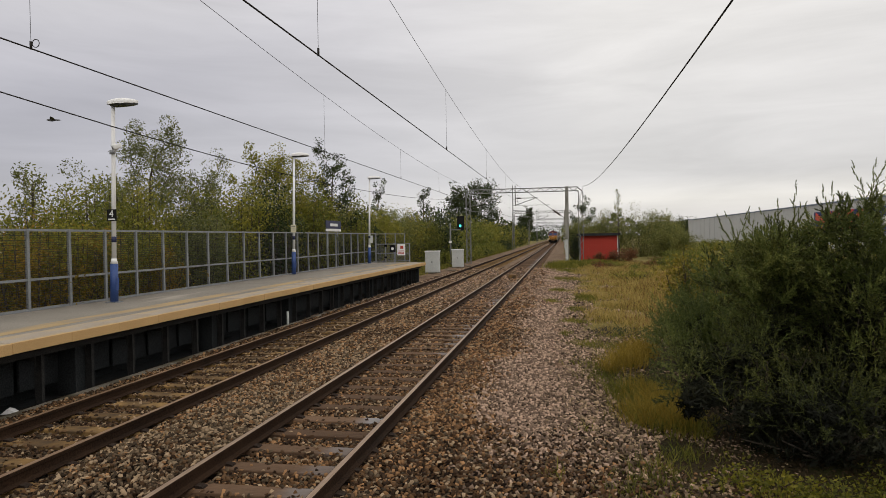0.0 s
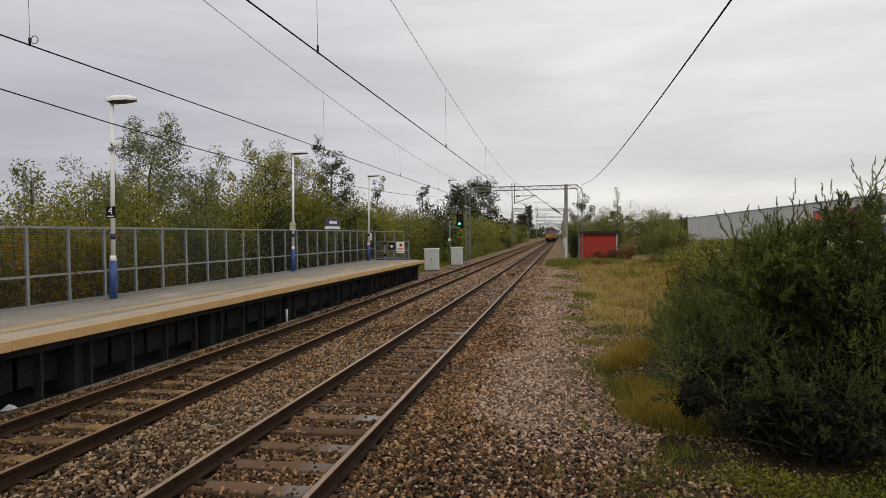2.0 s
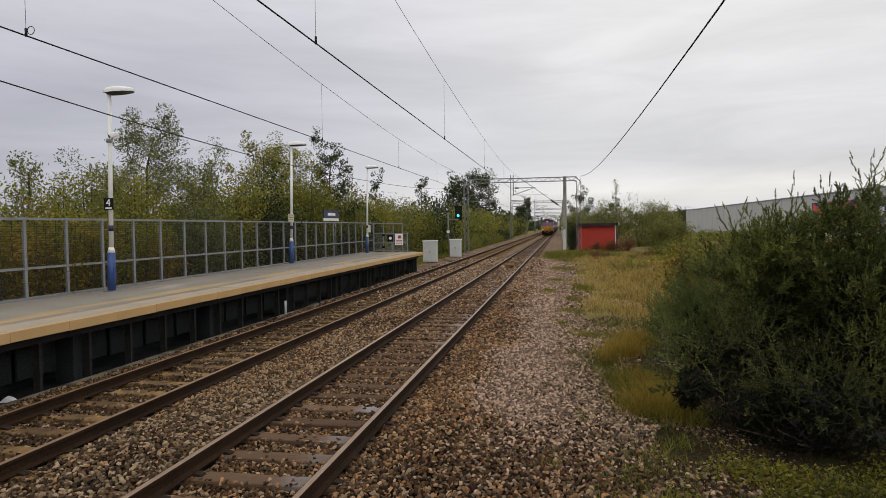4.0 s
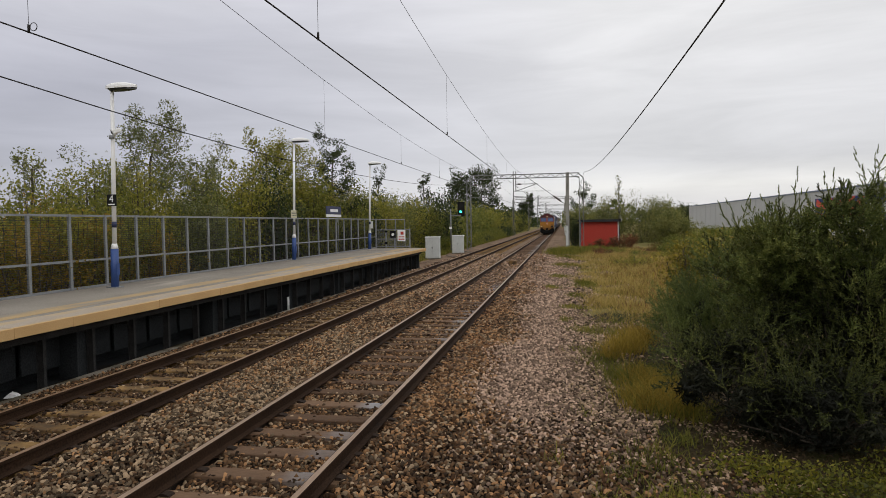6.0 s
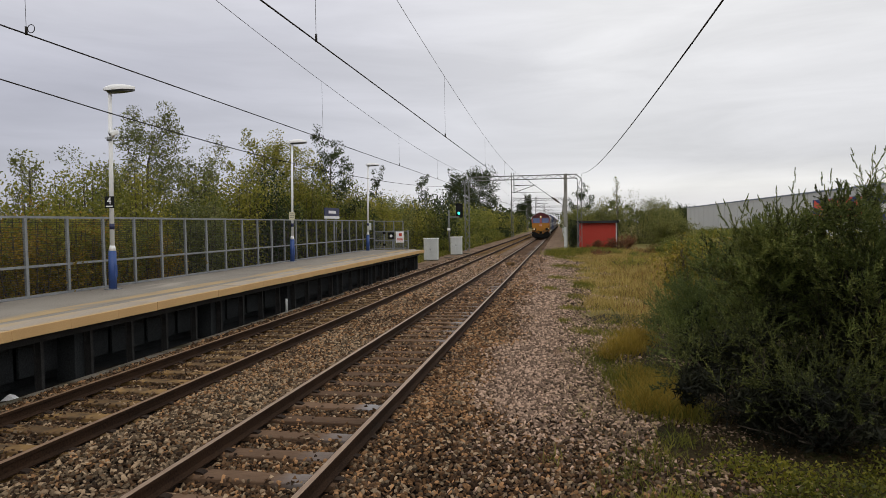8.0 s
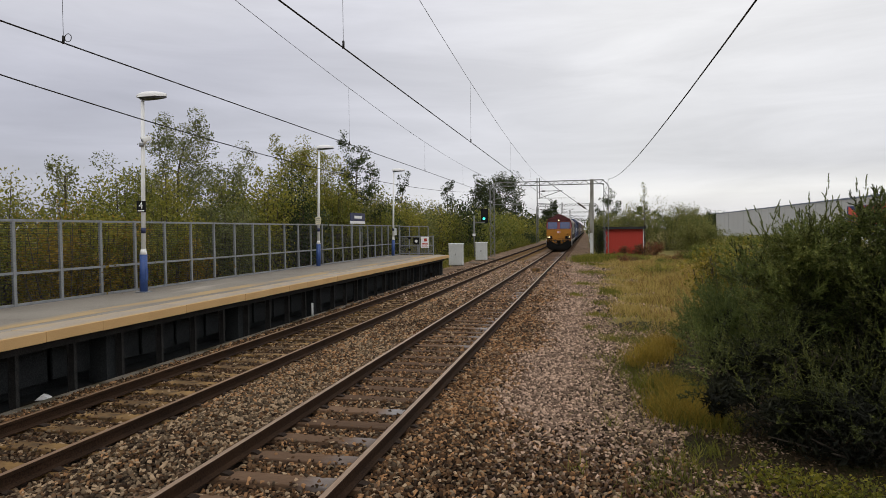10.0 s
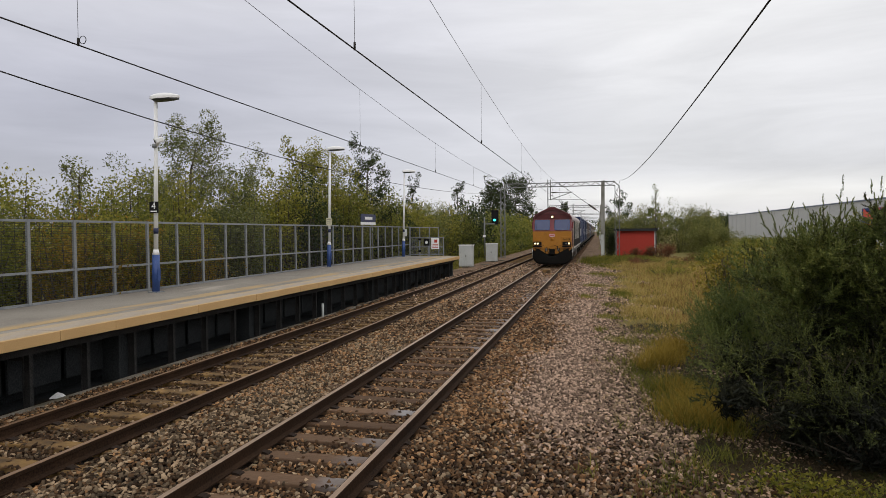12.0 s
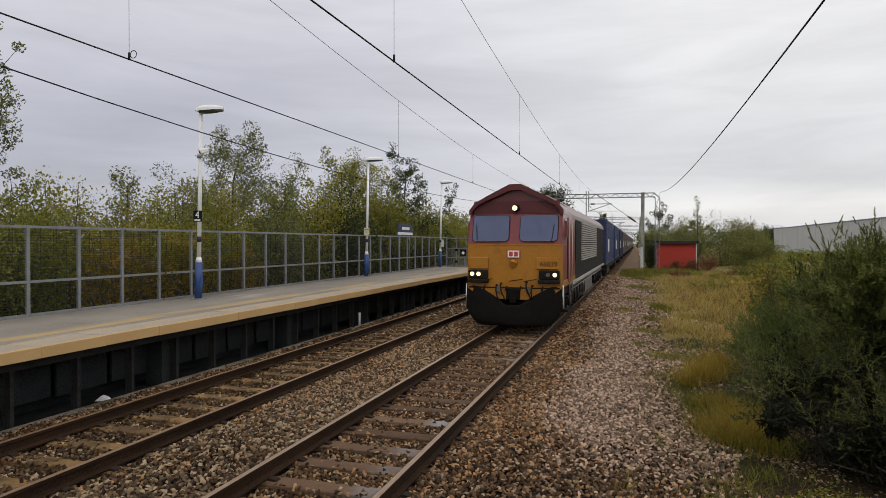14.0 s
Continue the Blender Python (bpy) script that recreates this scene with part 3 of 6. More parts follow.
def build_stones():
    """Loose ballast over the near stretch: flat angular stones lying side by side, one object for each kind."""
    rng = np.random.default_rng(3)
    corner = np.array([[-1, -1, -1], [1, -1, -1], [1, 1, -1], [-1, 1, -1], [-1, -1, 1], [1, -1, 1], [1, 1, 1], [-1, 1, 1]], float)
    quads = np.array([[4, 5, 6, 7], [0, 1, 5, 4], [1, 2, 6, 5], [2, 3, 7, 6], [3, 0, 4, 7]])
    kinds = (("ballast_stones", "stone_brown", "loose red-brown angular ballast stones"),
             ("ballast_stones", "stone_grey", "loose grey-beige angular ballast stones"),
             ("ballast_stones", "stone_dark", "dark oily ballast stones"),
             ("path_stones", "stone_pale", "loose pale pinkish stones on the path"))

    def lay(y0, y1, step):
        gx, gy = np.meshgrid(np.arange(-4.9, 5.7, step), np.arange(y0, y1, step * 0.9), indexing="ij")
        x = (gx + step * 0.5 * (np.arange(gx.shape[1]) % 2)[None]).ravel()
        y = gy.ravel()
        n = len(x)
        x, y = x + rng.normal(0, 0.24 * step, n), y + rng.normal(0, 0.24 * step, n)
        edge = rng.random(n)
        # sleepers lie bare between the rails, more of them under the near track
        near = np.abs(x) < 0.66
        swept = 0.5 + 0.5 * np.sin(np.round((y - 6.25) / 0.63) * 12.9)
        far = np.abs(x - FAR_X - 0.05) < 0.27 + 0.34 * swept + rng.normal(0, 0.07, n)
        def to_sleeper(y, first):
            return np.abs(((y - first) / 0.63 + 0.5) % 1 - 0.5) * 0.63
        slot_n = to_sleeper(y, 5.88) < 0.108 + rng.normal(0, 0.014, n)
        slot_f = to_sleeper(y, 6.25) < 0.095 + 0.02 * swept + rng.normal(0, 0.02, n)
        bare = (near & slot_n & (edge > 0.03)) | (far & slot_f & (edge > 0.08))
        rail = (np.abs(np.abs(x) - 0.7525) < 0.075) | (np.abs(np.abs(x - FAR_X) - 0.7525) < 0.075)
        # the path frays out into the grass
        rim = np.interp(y, [4, 6.5, 8.5, 10.5, 14, 20, 30, 60], [3.55, 3.65, 3.75, 3.7, 4.1, 3.6, 3.55, 3.7]) + 0.2 * np.sin(y * 0.9) + 0.14 * np.sin(y * 2.3 + 1) + rng.normal(0, 0.16, n)
        stray = (rng.random(n) < 0.58 - 0.16 * (x - rim) + 0.2 * (y < 9)) & (np.sin(x * 2.6 + 0.7 * y) + np.sin(y * 1.15 - x) > -0.5 - 1.2 * (y < 9))
        keep = ~bare & ~rail & ((x < rim) | stray)
        x, y = x[keep], y[keep]
        n = len(x)
        # which kind of stone lies where
        u, v = rng.random(n), rng.random(n)
        blotch = np.sin(x * 1.9 + 2.0 * np.sin(y * 0.53)) * np.sin(y * 0.81 + 1.0) + rng.normal(0, 0.25, n)
        path = np.clip((x - 1.55 + 0.22 * np.sin(y * 0.7) + 0.12 * np.sin(y * 2.1)) / 0.7, 0, 1)
        # share of darker stones: two patches on the path, rising towards low y
        dark_share = np.clip(np.exp(-(((x - 2.5) / 0.9) ** 2 + ((y - 6.1) / 1.5) ** 2)) + 0.8 * np.exp(-(((x - 3.6) / 0.7) ** 2 + ((y - 6.0) / 1.1) ** 2)) + 0.55 * np.clip((8.6 - y) / 2.2, 0, 1), 0, 1)
        kind = np.where(u < 0.72, 0, 1)
        between = (x > -2.5) & (x < -0.86)
        kind = np.where(between & (u > 0.42 - 0.25 * blotch), 1, kind)
        # dark stones between rails, by the platform and in blotches, commoner towards low y
        oily = (np.abs(x - FAR_X) < 0.72) & (u < 0.72) | (np.abs(x) < 0.7) & (u < 0.28) | (x < -4.4) & (u < 0.4) | (blotch < -0.75) & (u < 0.6) | (u < 0.34 * np.clip((8.5 - y) / 2, 0, 1))
        kind = np.where(oily, 2, kind)
        kind = np.where((v < path) & (rng.random(n) > 0.55 * np.clip((x - 2.7) / 0.9, 0, 1)), 3, np.where(v < path, 1, kind))
        kind = np.where((x > 1.2) & (rng.random(n) < 0.88 * dark_share), np.where(u < 0.45, 2, np.where(u < 0.75, 0, 1)), kind)
        # paler stones mixed in beyond y = 20
        kind = np.where((y > 20) & (kind != 3) & (rng.random(n) < 0.4 * np.clip((y - 20) / 8, 0, 1)), 3, kind)
        half = rng.uniform(0.78, 1.25, (n, 1, 1)) * step * rng.uniform([0.45, 0.31, 0.15], [0.69, 0.47, 0.32], (n, 3))[:, None, :]
        p = corner[None] * rng.uniform(0.55, 1.08, (n, 8, 3)) * half
        p[:, 4:, :2] *= rng.uniform(0.6, 0.95, (n, 1, 1))
        # most lie flat, turned about and a little tilted
        a, tx, ty = rng.uniform(0, 2 * math.pi, n), rng.normal(0, 0.36, n), rng.normal(0, 0.36, n)
        ca, sa = np.cos(a)[:, None], np.sin(a)[:, None]
        px, py, pz = p[..., 0], p[..., 1], p[..., 2]
        pz = pz + px * tx[:, None] + py * ty[:, None]
        wave = 0.014 * np.sin(x * 2.1 + 1.3 * np.sin(y * 0.7)) + 0.009 * np.sin(y * 3.1)
        z = np.interp(x, [-6.3, -5.4, -1.7, 1.9, 3.3, 4.3, 5.6], [-0.33, -0.212, -0.192, -0.203, -0.262, -0.335, -0.325]) + wave + rng.uniform(-0.26, 0.2, n) * step
        # heaped over the sleeper ends outside the rails
        off = np.minimum(np.abs(x), np.abs(x - FAR_X))
        z = z + 0.028 * np.clip((off - 0.84) / 0.08, 0, 1) * (x < 1.7)
        buried = (np.abs(x) < 0.84) & (to_sleeper(y, 5.88) < 0.13) | (np.abs(x - FAR_X) < 0.84) & (to_sleeper(y, 6.25) < 0.14)
        z = np.where(buried, np.maximum(z, -0.176 + rng.uniform(-0.006, 0.006, n)), z)
        p = np.stack([px * ca - py * sa + x[:, None], px * sa + py * ca + y[:, None], pz + z[:, None]], -1)
        for i, (name, material, label) in enumerate(kinds):
            q = p[kind == i]
            f = (np.arange(len(q))[:, None, None] * 8 + quads[None]).reshape(-1, 4)
            solo(name, fast_mesh(name, q.reshape(-1, 3), f, material), material, label, "ballast", kind="stuff")
    lay(-6.0, 3.6, 0.16)
    lay(3.6, 12.5, 0.047)
    lay(12.5, 20.0, 0.060)
    lay(20.0, 36.0, 0.088)
    lay(36.0, 50.0, 0.115)


# ---- railway ----
RAIL = [(-0.07, -0.159), (0.07, -0.159), (0.07, -0.148), (0.014, -0.128), (0.010, -0.05), (0.035, -0.036), (0.035, -0.014), (0.035, -0.003), (-0.035, -0.003), (-0.035, -0.014), (-0.035, -0.036), (-0.010, -0.05), (-0.014, -0.128), (-0.07, -0.148)]


def build_track(x, first, wood, head, label):
    t = thing("railway_track", (x, 0, 0), label, "track", "railway tracks")
    for s in (-0.7525, 0.7525):
        r = part("rail", prism(B(), [(u + s, v) for u, v in RAIL], -25, 900), "rail_side", t)
        part("rail_head", prism(B(), [(s - 0.031, -0.004), (s + 0.031, -0.004), (s + 0.027, 0.0), (s - 0.027, 0.0)], -25, 900), head, r, "worn running surface")
    rng = random.Random(int(first * 100))
    me = mesh_of("sleeper", box(B(), -1.3, 1.3, -0.125, 0.125, -0.30, -0.172, 0.012), wood)
    clip = B()
    prism(clip, [(-0.06, -0.174), (0.05, -0.174), (0.038, -0.157), (0.0, -0.146), (-0.045, -0.140), (-0.06, -0.150)], -0.045, 0.045)
    clip = mesh_of("rail_clip", clip, "clip")
    for k in range(-45, 118):
        y = first + 0.63 * k
        ob = part("sleeper", me, wood, t)
        ob.matrix_basis = pose(rng.uniform(-0.03, 0.03), y + rng.uniform(-0.012, 0.012), rng.uniform(-0.006, 0.004), 0, 0, rng.uniform(-0.6, 0.6))
        if 0 < y < 36:
            for s in (-0.7525, 0.7525):
                for e in (-1, 1):
                    part("rail_clip", clip, "clip", ob, "rusty rail fastening").matrix_basis = pose(s + e * 0.125, 0, 0, 0, 0, 0 if e > 0 else 180)
    bm = B()
    for k in range(118, 600):
        y = first + 0.63 * k
        box(bm, -1.3, 1.3, y - 0.125, y + 0.125, -0.30, -0.172)
    tagged(part("distant_sleepers", bm, wood, t), kind="stuff")


def build_platform():
    t = thing("platform", (0, 0, 0), "raised station platform with worn tarmac and a yellow edge", "platform", kind="structure")
    top, end = 0.905, 35.7
    bm = B()
    box(bm, -8.75, -5.49, -8, 36.9, 0.70, top)
    part("platform_surface", bm, "tarmac", t, "worn grey tarmac")
    part("edge_line", box(B(), -6.20, -5.72, -8, 36.5, top, top + 0.004), "line_yellow", t, "faded yellow safety line")
    grey = mesh_of("edge_slab", box(B(), -5.485, -4.885, -0.5635, 0.5635, 0.74, top + 0.002, 0.004), "coping_grey")
    nose = mesh_of("edge_nosing", box(B(), -4.88, -4.83, -0.5635, 0.5635, 0.745, top + 0.003, 0.008), "coping")
    k = 0
    while -7.4 + 1.13 * k < end:
        y = -7.4 + 1.13 * k
        for me, n in ((grey, "coping_grey"), (nose, "coping")):
            ob = part(me.name.split(".")[0], me, n, t)
            ob.matrix_basis = pose(0.004 * math.sin(k * 2.7), y, 0.003 * math.sin(k * 1.9))
        k += 1
    part("support_beam", box(B(), -5.25, -5.05, -8, end, 0.60, 0.735), "leg", t, "dark steel edge beam")
    part("back_wall", box(B(), -6.2, -6.0, -8, end - 0.4, -0.4, 0.70), "under", t, "dirty retaining wall darkened to paint shade")
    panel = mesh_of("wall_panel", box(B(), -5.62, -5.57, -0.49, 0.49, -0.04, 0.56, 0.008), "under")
    leg = B()
    box(leg, -5.20, -5.08, -0.005, 0.005, -0.36, 0.60)
    box(leg, -5.206, -5.194, -0.03, 0.03, -0.36, 0.60)
    box(leg, -5.086, -5.074, -0.03, 0.03, -0.36, 0.60)
    box(leg, -5.95, -5.2, -0.035, 0.035, 0.50, 0.60)
    leg = mesh_of("support_leg", leg, "leg")
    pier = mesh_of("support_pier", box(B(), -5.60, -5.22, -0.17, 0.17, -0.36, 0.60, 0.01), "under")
    for k in range(-15, 25):
        y = 8.64 + 1.08 * k
        if -8 < y < end - 0.2:
            part("support_leg", leg, "leg", t).matrix_basis = pose(0, y, 0)
            part("wall_panel", panel, "under", t, "grey infill panel").matrix_basis = pose(0, y + 0.54, 0.01 * math.sin(k * 2.1))
            if k % 4 == 1:
                part("support_pier", pier, "under", t, "dark masonry pier").matrix_basis = pose(0, y - 0.06, 0)
    part("drain_pipe", tube(B(), (-5.02, 17.6, -0.25), (-5.02, 17.6, 0.22), 0.035, 0.035, 10), "cabinet", t, "short pale drain pipe")
    # added dark sheet over the ground, standing in for shade behind the legs
    part("earth_floor", box(B(), -6.0, -5.08, -8, end - 0.5, -0.36, -0.29), "under", t, "near-black sheet painting the shade under the platform")
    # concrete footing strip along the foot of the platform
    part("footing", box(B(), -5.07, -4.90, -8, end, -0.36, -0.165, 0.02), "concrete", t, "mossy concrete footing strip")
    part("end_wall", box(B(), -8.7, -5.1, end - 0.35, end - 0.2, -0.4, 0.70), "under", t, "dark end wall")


def fence_panel(wide, high, wire="mesh_wire"):
    bm = B()
    n = int(high / 0.052)
    for k in range(1, n):
        z = high * k / n
        box(bm, 0.03, wide - 0.03, -0.006, 0.006, z - 0.0042, z + 0.0042)
    for k in range(1, 4):
        x = wide * k / 4
        box(bm, x - 0.003, x + 0.003, 0.006, 0.011, 0.02, high - 0.02)
    return mesh_of("mesh_panel", bm, wire)


def build_fence():
    step, z0, h = 1.17, 0.905, 1.78
    first, count = 11.66 - 1.17 * 12, 34
    t = thing("fence", (-8.22, 0, z0), "grey galvanised mesh fence along the platform back", "fence")
    post = mesh_of("fence_post", box(B(), -0.03, 0.03, -0.035, 0.035, 0, h, 0.004), "galv")
    low = fence_panel(step, 0.64)
    tall = fence_panel(step, h - 0.74)
    for k in range(count):
        y = first + step * k
        part("fence_post", post, "galv", t).matrix_basis = pose(0, y, 0)
        for me, z in ((low, 0.05), (tall, 0.70)):
            part("mesh_panel", me, "mesh_wire", t).matrix_basis = pose(0, y, z, 0, 0, 90)
        for z in (0.03, 0.68, h - 0.03):
            part("fence_rail", box(B(), -0.022, 0.022, y + 0.035, y + step - 0.035, z - 0.025, z + 0.025), "galv", t)
    part("fence_post", post, "galv", t).matrix_basis = pose(0, first + step * count, 0)
    # low barrier with a gate across the platform end
    g = thing("barrier_gate", (-8.05, 36.75, z0), "low grey steel barrier with a gate across the platform end", "gate")
    for x in (0.0, 0.62, 1.15, 2.1):
        part("gate_post", box(B(), x - 0.03, x + 0.03, -0.03, 0.03, 0, 1.15, 0.004), "galv", g)
    for x, w in ((0.03, 0.56), (0.65, 0.47), (1.18, 0.89)):
        for z in (0.08, 0.55, 1.10):
            part("gate_rail", box(B(), x, x + w, -0.02, 0.02, z - 0.025, z + 0.025), "galv", g)
        me = fence_panel(w, 1.0, "galv")
        part("mesh_panel", me, "galv", g).matrix_basis = pose(x, 0.0, 0.09)
    for z in (0.3, 1.0):
        part("hinge", box(B(), 0.55, 0.72, -0.05, -0.03, z - 0.06, z + 0.06), "black", g)
    s = thing("notice_board", (-6.45, 36.70, z0 + 0.72), "white and red warning notice on the barrier", "sign")
    part("sign_plate", box(B(), -0.24, 0.24, -0.02, 0, -0.3, 0.36), "white", s)
    part("notice_symbol", box(B(), -0.05, 0.13, -0.026, -0.021, 0.08, 0.26), "red_sign", s, "red pictogram block")
    for z in (-0.22, -0.14, -0.06):
        part("text_bar", box(B(), -0.18, 0.18, -0.026, -0.021, z, z + 0.035), "red_sign", s, "unreadable red lettering")
    s = thing("small_sign", (-6.98, 36.70, z0 + 0.82), "black square sign with a white spot", "sign")
    part("sign_plate", box(B(), -0.18, 0.18, -0.02, 0, -0.2, 0.22), "black", s)
    part("sign_mark", tube(B(), (0, -0.026, 0), (0, -0.021, 0), 0.09, 0.09, 14), "white", s)
    # the wing of taller fence past the last lamp
    w = thing("fence_wing", (-8.12, 36.95, z0 - 0.1), "grey mesh fence wing beyond the gate", "fence")
    for k in range(4):
        part("fence_post", box(B(), 0.3 * k - 0.025, 0.3 * k + 0.025, 1.2 * k - 0.03, 1.2 * k + 0.03, 0, 1.85), "galv", w)
    wing = fence_panel(1.2, 1.75)
    for k in range(3):
        part("mesh_panel", wing, "mesh_wire", w).matrix_basis = pose(0.3 * k, 1.2 * k, 0.05, 0, 0, 76)
        part("fence_rail", tube(B(), (0.3 * k, 1.2 * k, 1.82), (0.3 * k + 0.3, 1.2 * k + 1.2, 1.82), 0.025, None, 6), "galv", w)
    p = thing("sign_panel", (-8.05, 35.9, z0 + 1.2), "small pale notice fixed on the fence", "sign")
    part("sign_plate", box(B(), -0.02, 0.0, -0.3, 0.3, 0, 0.42), "cabinet", p)


def text_mesh(body, size, material, depth=0.002):
    c = bpy.data.curves.new("writing", "FONT")
    c.body, c.size, c.extrude, c.align_x, c.align_y = body, size, depth, "CENTER", "CENTER"
    tmp = bpy.data.objects.new("writing", c)
    me = bpy.data.meshes.new_from_object(tmp)
    bpy.data.objects.remove(tmp)
    me.materials.clear()
    me.materials.append(M[material])
    return me


def lantern():
    """A flat teardrop lantern reaching to +x."""
    bm = B()
    rows = []
    for i in range(13):
        u = i / 12
        w = 0.15 * (math.sin(math.pi * min(1, 0.16 + u * 0.84)) ** 0.55) * (1 - 0.25 * u) + 0.012
        hgt = 0.115 * (math.sin(math.pi * (0.12 + 0.86 * u)) ** 0.7) * (1 - 0.35 * u) + 0.008
        ring = []
        for k in range(12):
            a = math.pi * (k - 1) / 9
            y, z = (w * math.cos(a), hgt * math.sin(a)) if 0 < k < 11 else ((w, -0.045) if k == 0 else (-w, -0.045))
            ring.append(bm.verts.new((-0.09 + 0.76 * u, y, z + 0.03 * u)))
        rows.append(ring)
    for a, b in zip(rows, rows[1:]):
        for k in range(11):
            bm.faces.new((a[k], b[k], b[k + 1], a[k + 1])).smooth = True
    bm.faces.new(rows[0])
    bm.faces.new(rows[-1][::-1])
    low = B()
    prism(low, [(-0.085, -0.055), (-0.02, -0.12), (0.2, -0.15), (0.45, -0.125), (0.66, -0.03), (0.66, 0.03), (0.45, 0.125), (0.2, 0.15), (-0.02, 0.12), (-0.085, 0.055)], -0.085, -0.040, "z")
    for v in low.verts:
        v.co.z += 0.03 * max(0, v.co.x) / 0.66
        v.co.x = 0.27 + (v.co.x - 0.27) * (0.97 if v.co.z > -0.06 else 0.84)
        v.co.y *= 0.97 if v.co.z > -0.06 else 0.8
    return bm, low


def build_lamp(x, y, top):
    h = top - 0.905
    t = thing("platform_lamp", (x, y, 0.905), "white platform lamp post with a blue base", "street lamp", "lamps on the platform")
    part("base_plate", box(B(), -0.14, 0.14, -0.14, 0.14, 0, 0.025, 0.006), "galv", t)
    part("base", tube(B(), (0, 0, 0.02), (0, 0, 0.94), 0.092, 0.088, 18), "blue", t, "blue painted steel base")
    part("access_door", box(B(), 0.088, 0.095, -0.05, 0.05, 0.3, 0.6, 0.003), "blue", t)
    part("shoulder", tube(B(), (0, 0, 0.94), (0, 0, 1.07), 0.088, 0.058, 18), "white", t)
    part("pole", tube(B(), (0, 0, 1.07), (0, 0, h - 0.02), 0.056, 0.042, 14), "white", t)
    part("band", tube(B(), (0, 0, 1.46), (0, 0, 1.60), 0.0585, 0.058, 14), "navy", t, "dark blue band")
    head, low = lantern()
    hd = part("lantern", head, "white", t, "white lantern hood")
    hd.matrix_basis = pose(0, 0, h, 0, 0, 0)
    part("lens", low, "lens", hd, "dark glass underside")
    t.matrix_basis = pose(x, y, 0.905, 0, 1.3, 0)
    return t


def build_lamps():
    a = build_lamp(-7.67, 13.59, 5.72)
    build_lamp(-7.98, 24.73, 5.86)
    build_lamp(-7.98, 35.2, 5.86)
    s = thing("stop_sign", (-7.615, 13.52, 3.02), "black car stop sign with a white figure on the lamp post", "sign")
    part("sign_plate", box(B(), -0.125, 0.125, -0.02, 0.0, -0.14, 0.14, 0.004), "black", s)
    part("figure", text_mesh("4", 0.24, "white"), "white", s, "white figure").matrix_basis = pose(0.0, -0.024, 0.025, 90, 0, 0)
    part("caption_bar", box(B(), -0.09, 0.09, -0.024, -0.0205, -0.115, -0.085), "white", s)
    c = thing("security_camera", (-7.54, 13.55, 4.62), "white security camera on the lamp post", "camera")
    part("bracket", tube(B(), (-0.05, 0, -0.13), (-0.05, 0, -0.04), 0.062, 0.062, 12), "galv", c)
    part("arm", tube(B(), (0, 0, -0.08), (0.14, -0.03, 0.03), 0.025, 0.025, 8), "white", c)
    body = box(B(), -0.06, 0.06, -0.105, 0.105, -0.06, 0.06, 0.03)
    bd = part("housing", body, "white", c, "white camera housing")
    bd.matrix_basis = pose(0.13, -0.06, 0.04, 22, 0, -40)
    part("eye", tube(B(), (0, -0.113, -0.005), (0, -0.106, -0.005), 0.045, 0.045, 12), "black", bd, "dark lens")
    s = thing("small_sign", (-7.94, 24.66, 2.82), "small cream notice on the lamp post", "sign")
    part("sign_plate", box(B(), -0.10, 0.14, -0.015, 0.0, -0.16, 0.16, 0.003), "cream", s)
    for z in (-0.06, 0.02, 0.08):
        part("text_bar", box(B(), -0.07, 0.11, -0.018, -0.0155, z - 0.012, z + 0.012), "steel_grey", s)
    s = thing("station_sign", (-8.45, 30.6, 0.905), "navy station name board on two grey posts", "sign")
    for y in (-0.7, 0.7):
        part("sign_post", tube(B(), (0, y, 0), (0, y, 2.35), 0.038, 0.038, 10), "galv", s)
    part("name_board", box(B(), 0.03, 0.07, -1.05, 1.05, 1.98, 2.38, 0.006), "navy", s, "navy blue board")
    part("lower_board", box(B(), 0.03, 0.07, -1.05, 1.05, 1.84, 1.972, 0.006), "white", s, "white strip below")
    part("name_bar", box(B(), 0.071, 0.074, -0.52, 0.55, 2.10, 2.24), "white", s, "unreadable white lettering")


# ---- overhead line ----
GY = 61.0


def lattice(bm, a, b, side, step, r=0.018):
    """Two chords from a to b, offset by side, with zigzag bracing."""
    a, b, side = Vector(a), Vector(b), Vector(side)
    n = max(2, round((b - a).length / step))
    tube(bm, a, b, r * 1.5, None, 5)
    tube(bm, a + side, b + side, r * 1.5, None, 5)
    for k in range(n):
        p, q = a.lerp(b, k / n), a.lerp(b, (k + 1) / n)
        tube(bm, p + (side if k % 2 else Vector()), q + (Vector() if k % 2 else side), r, None, 4)
    return bm


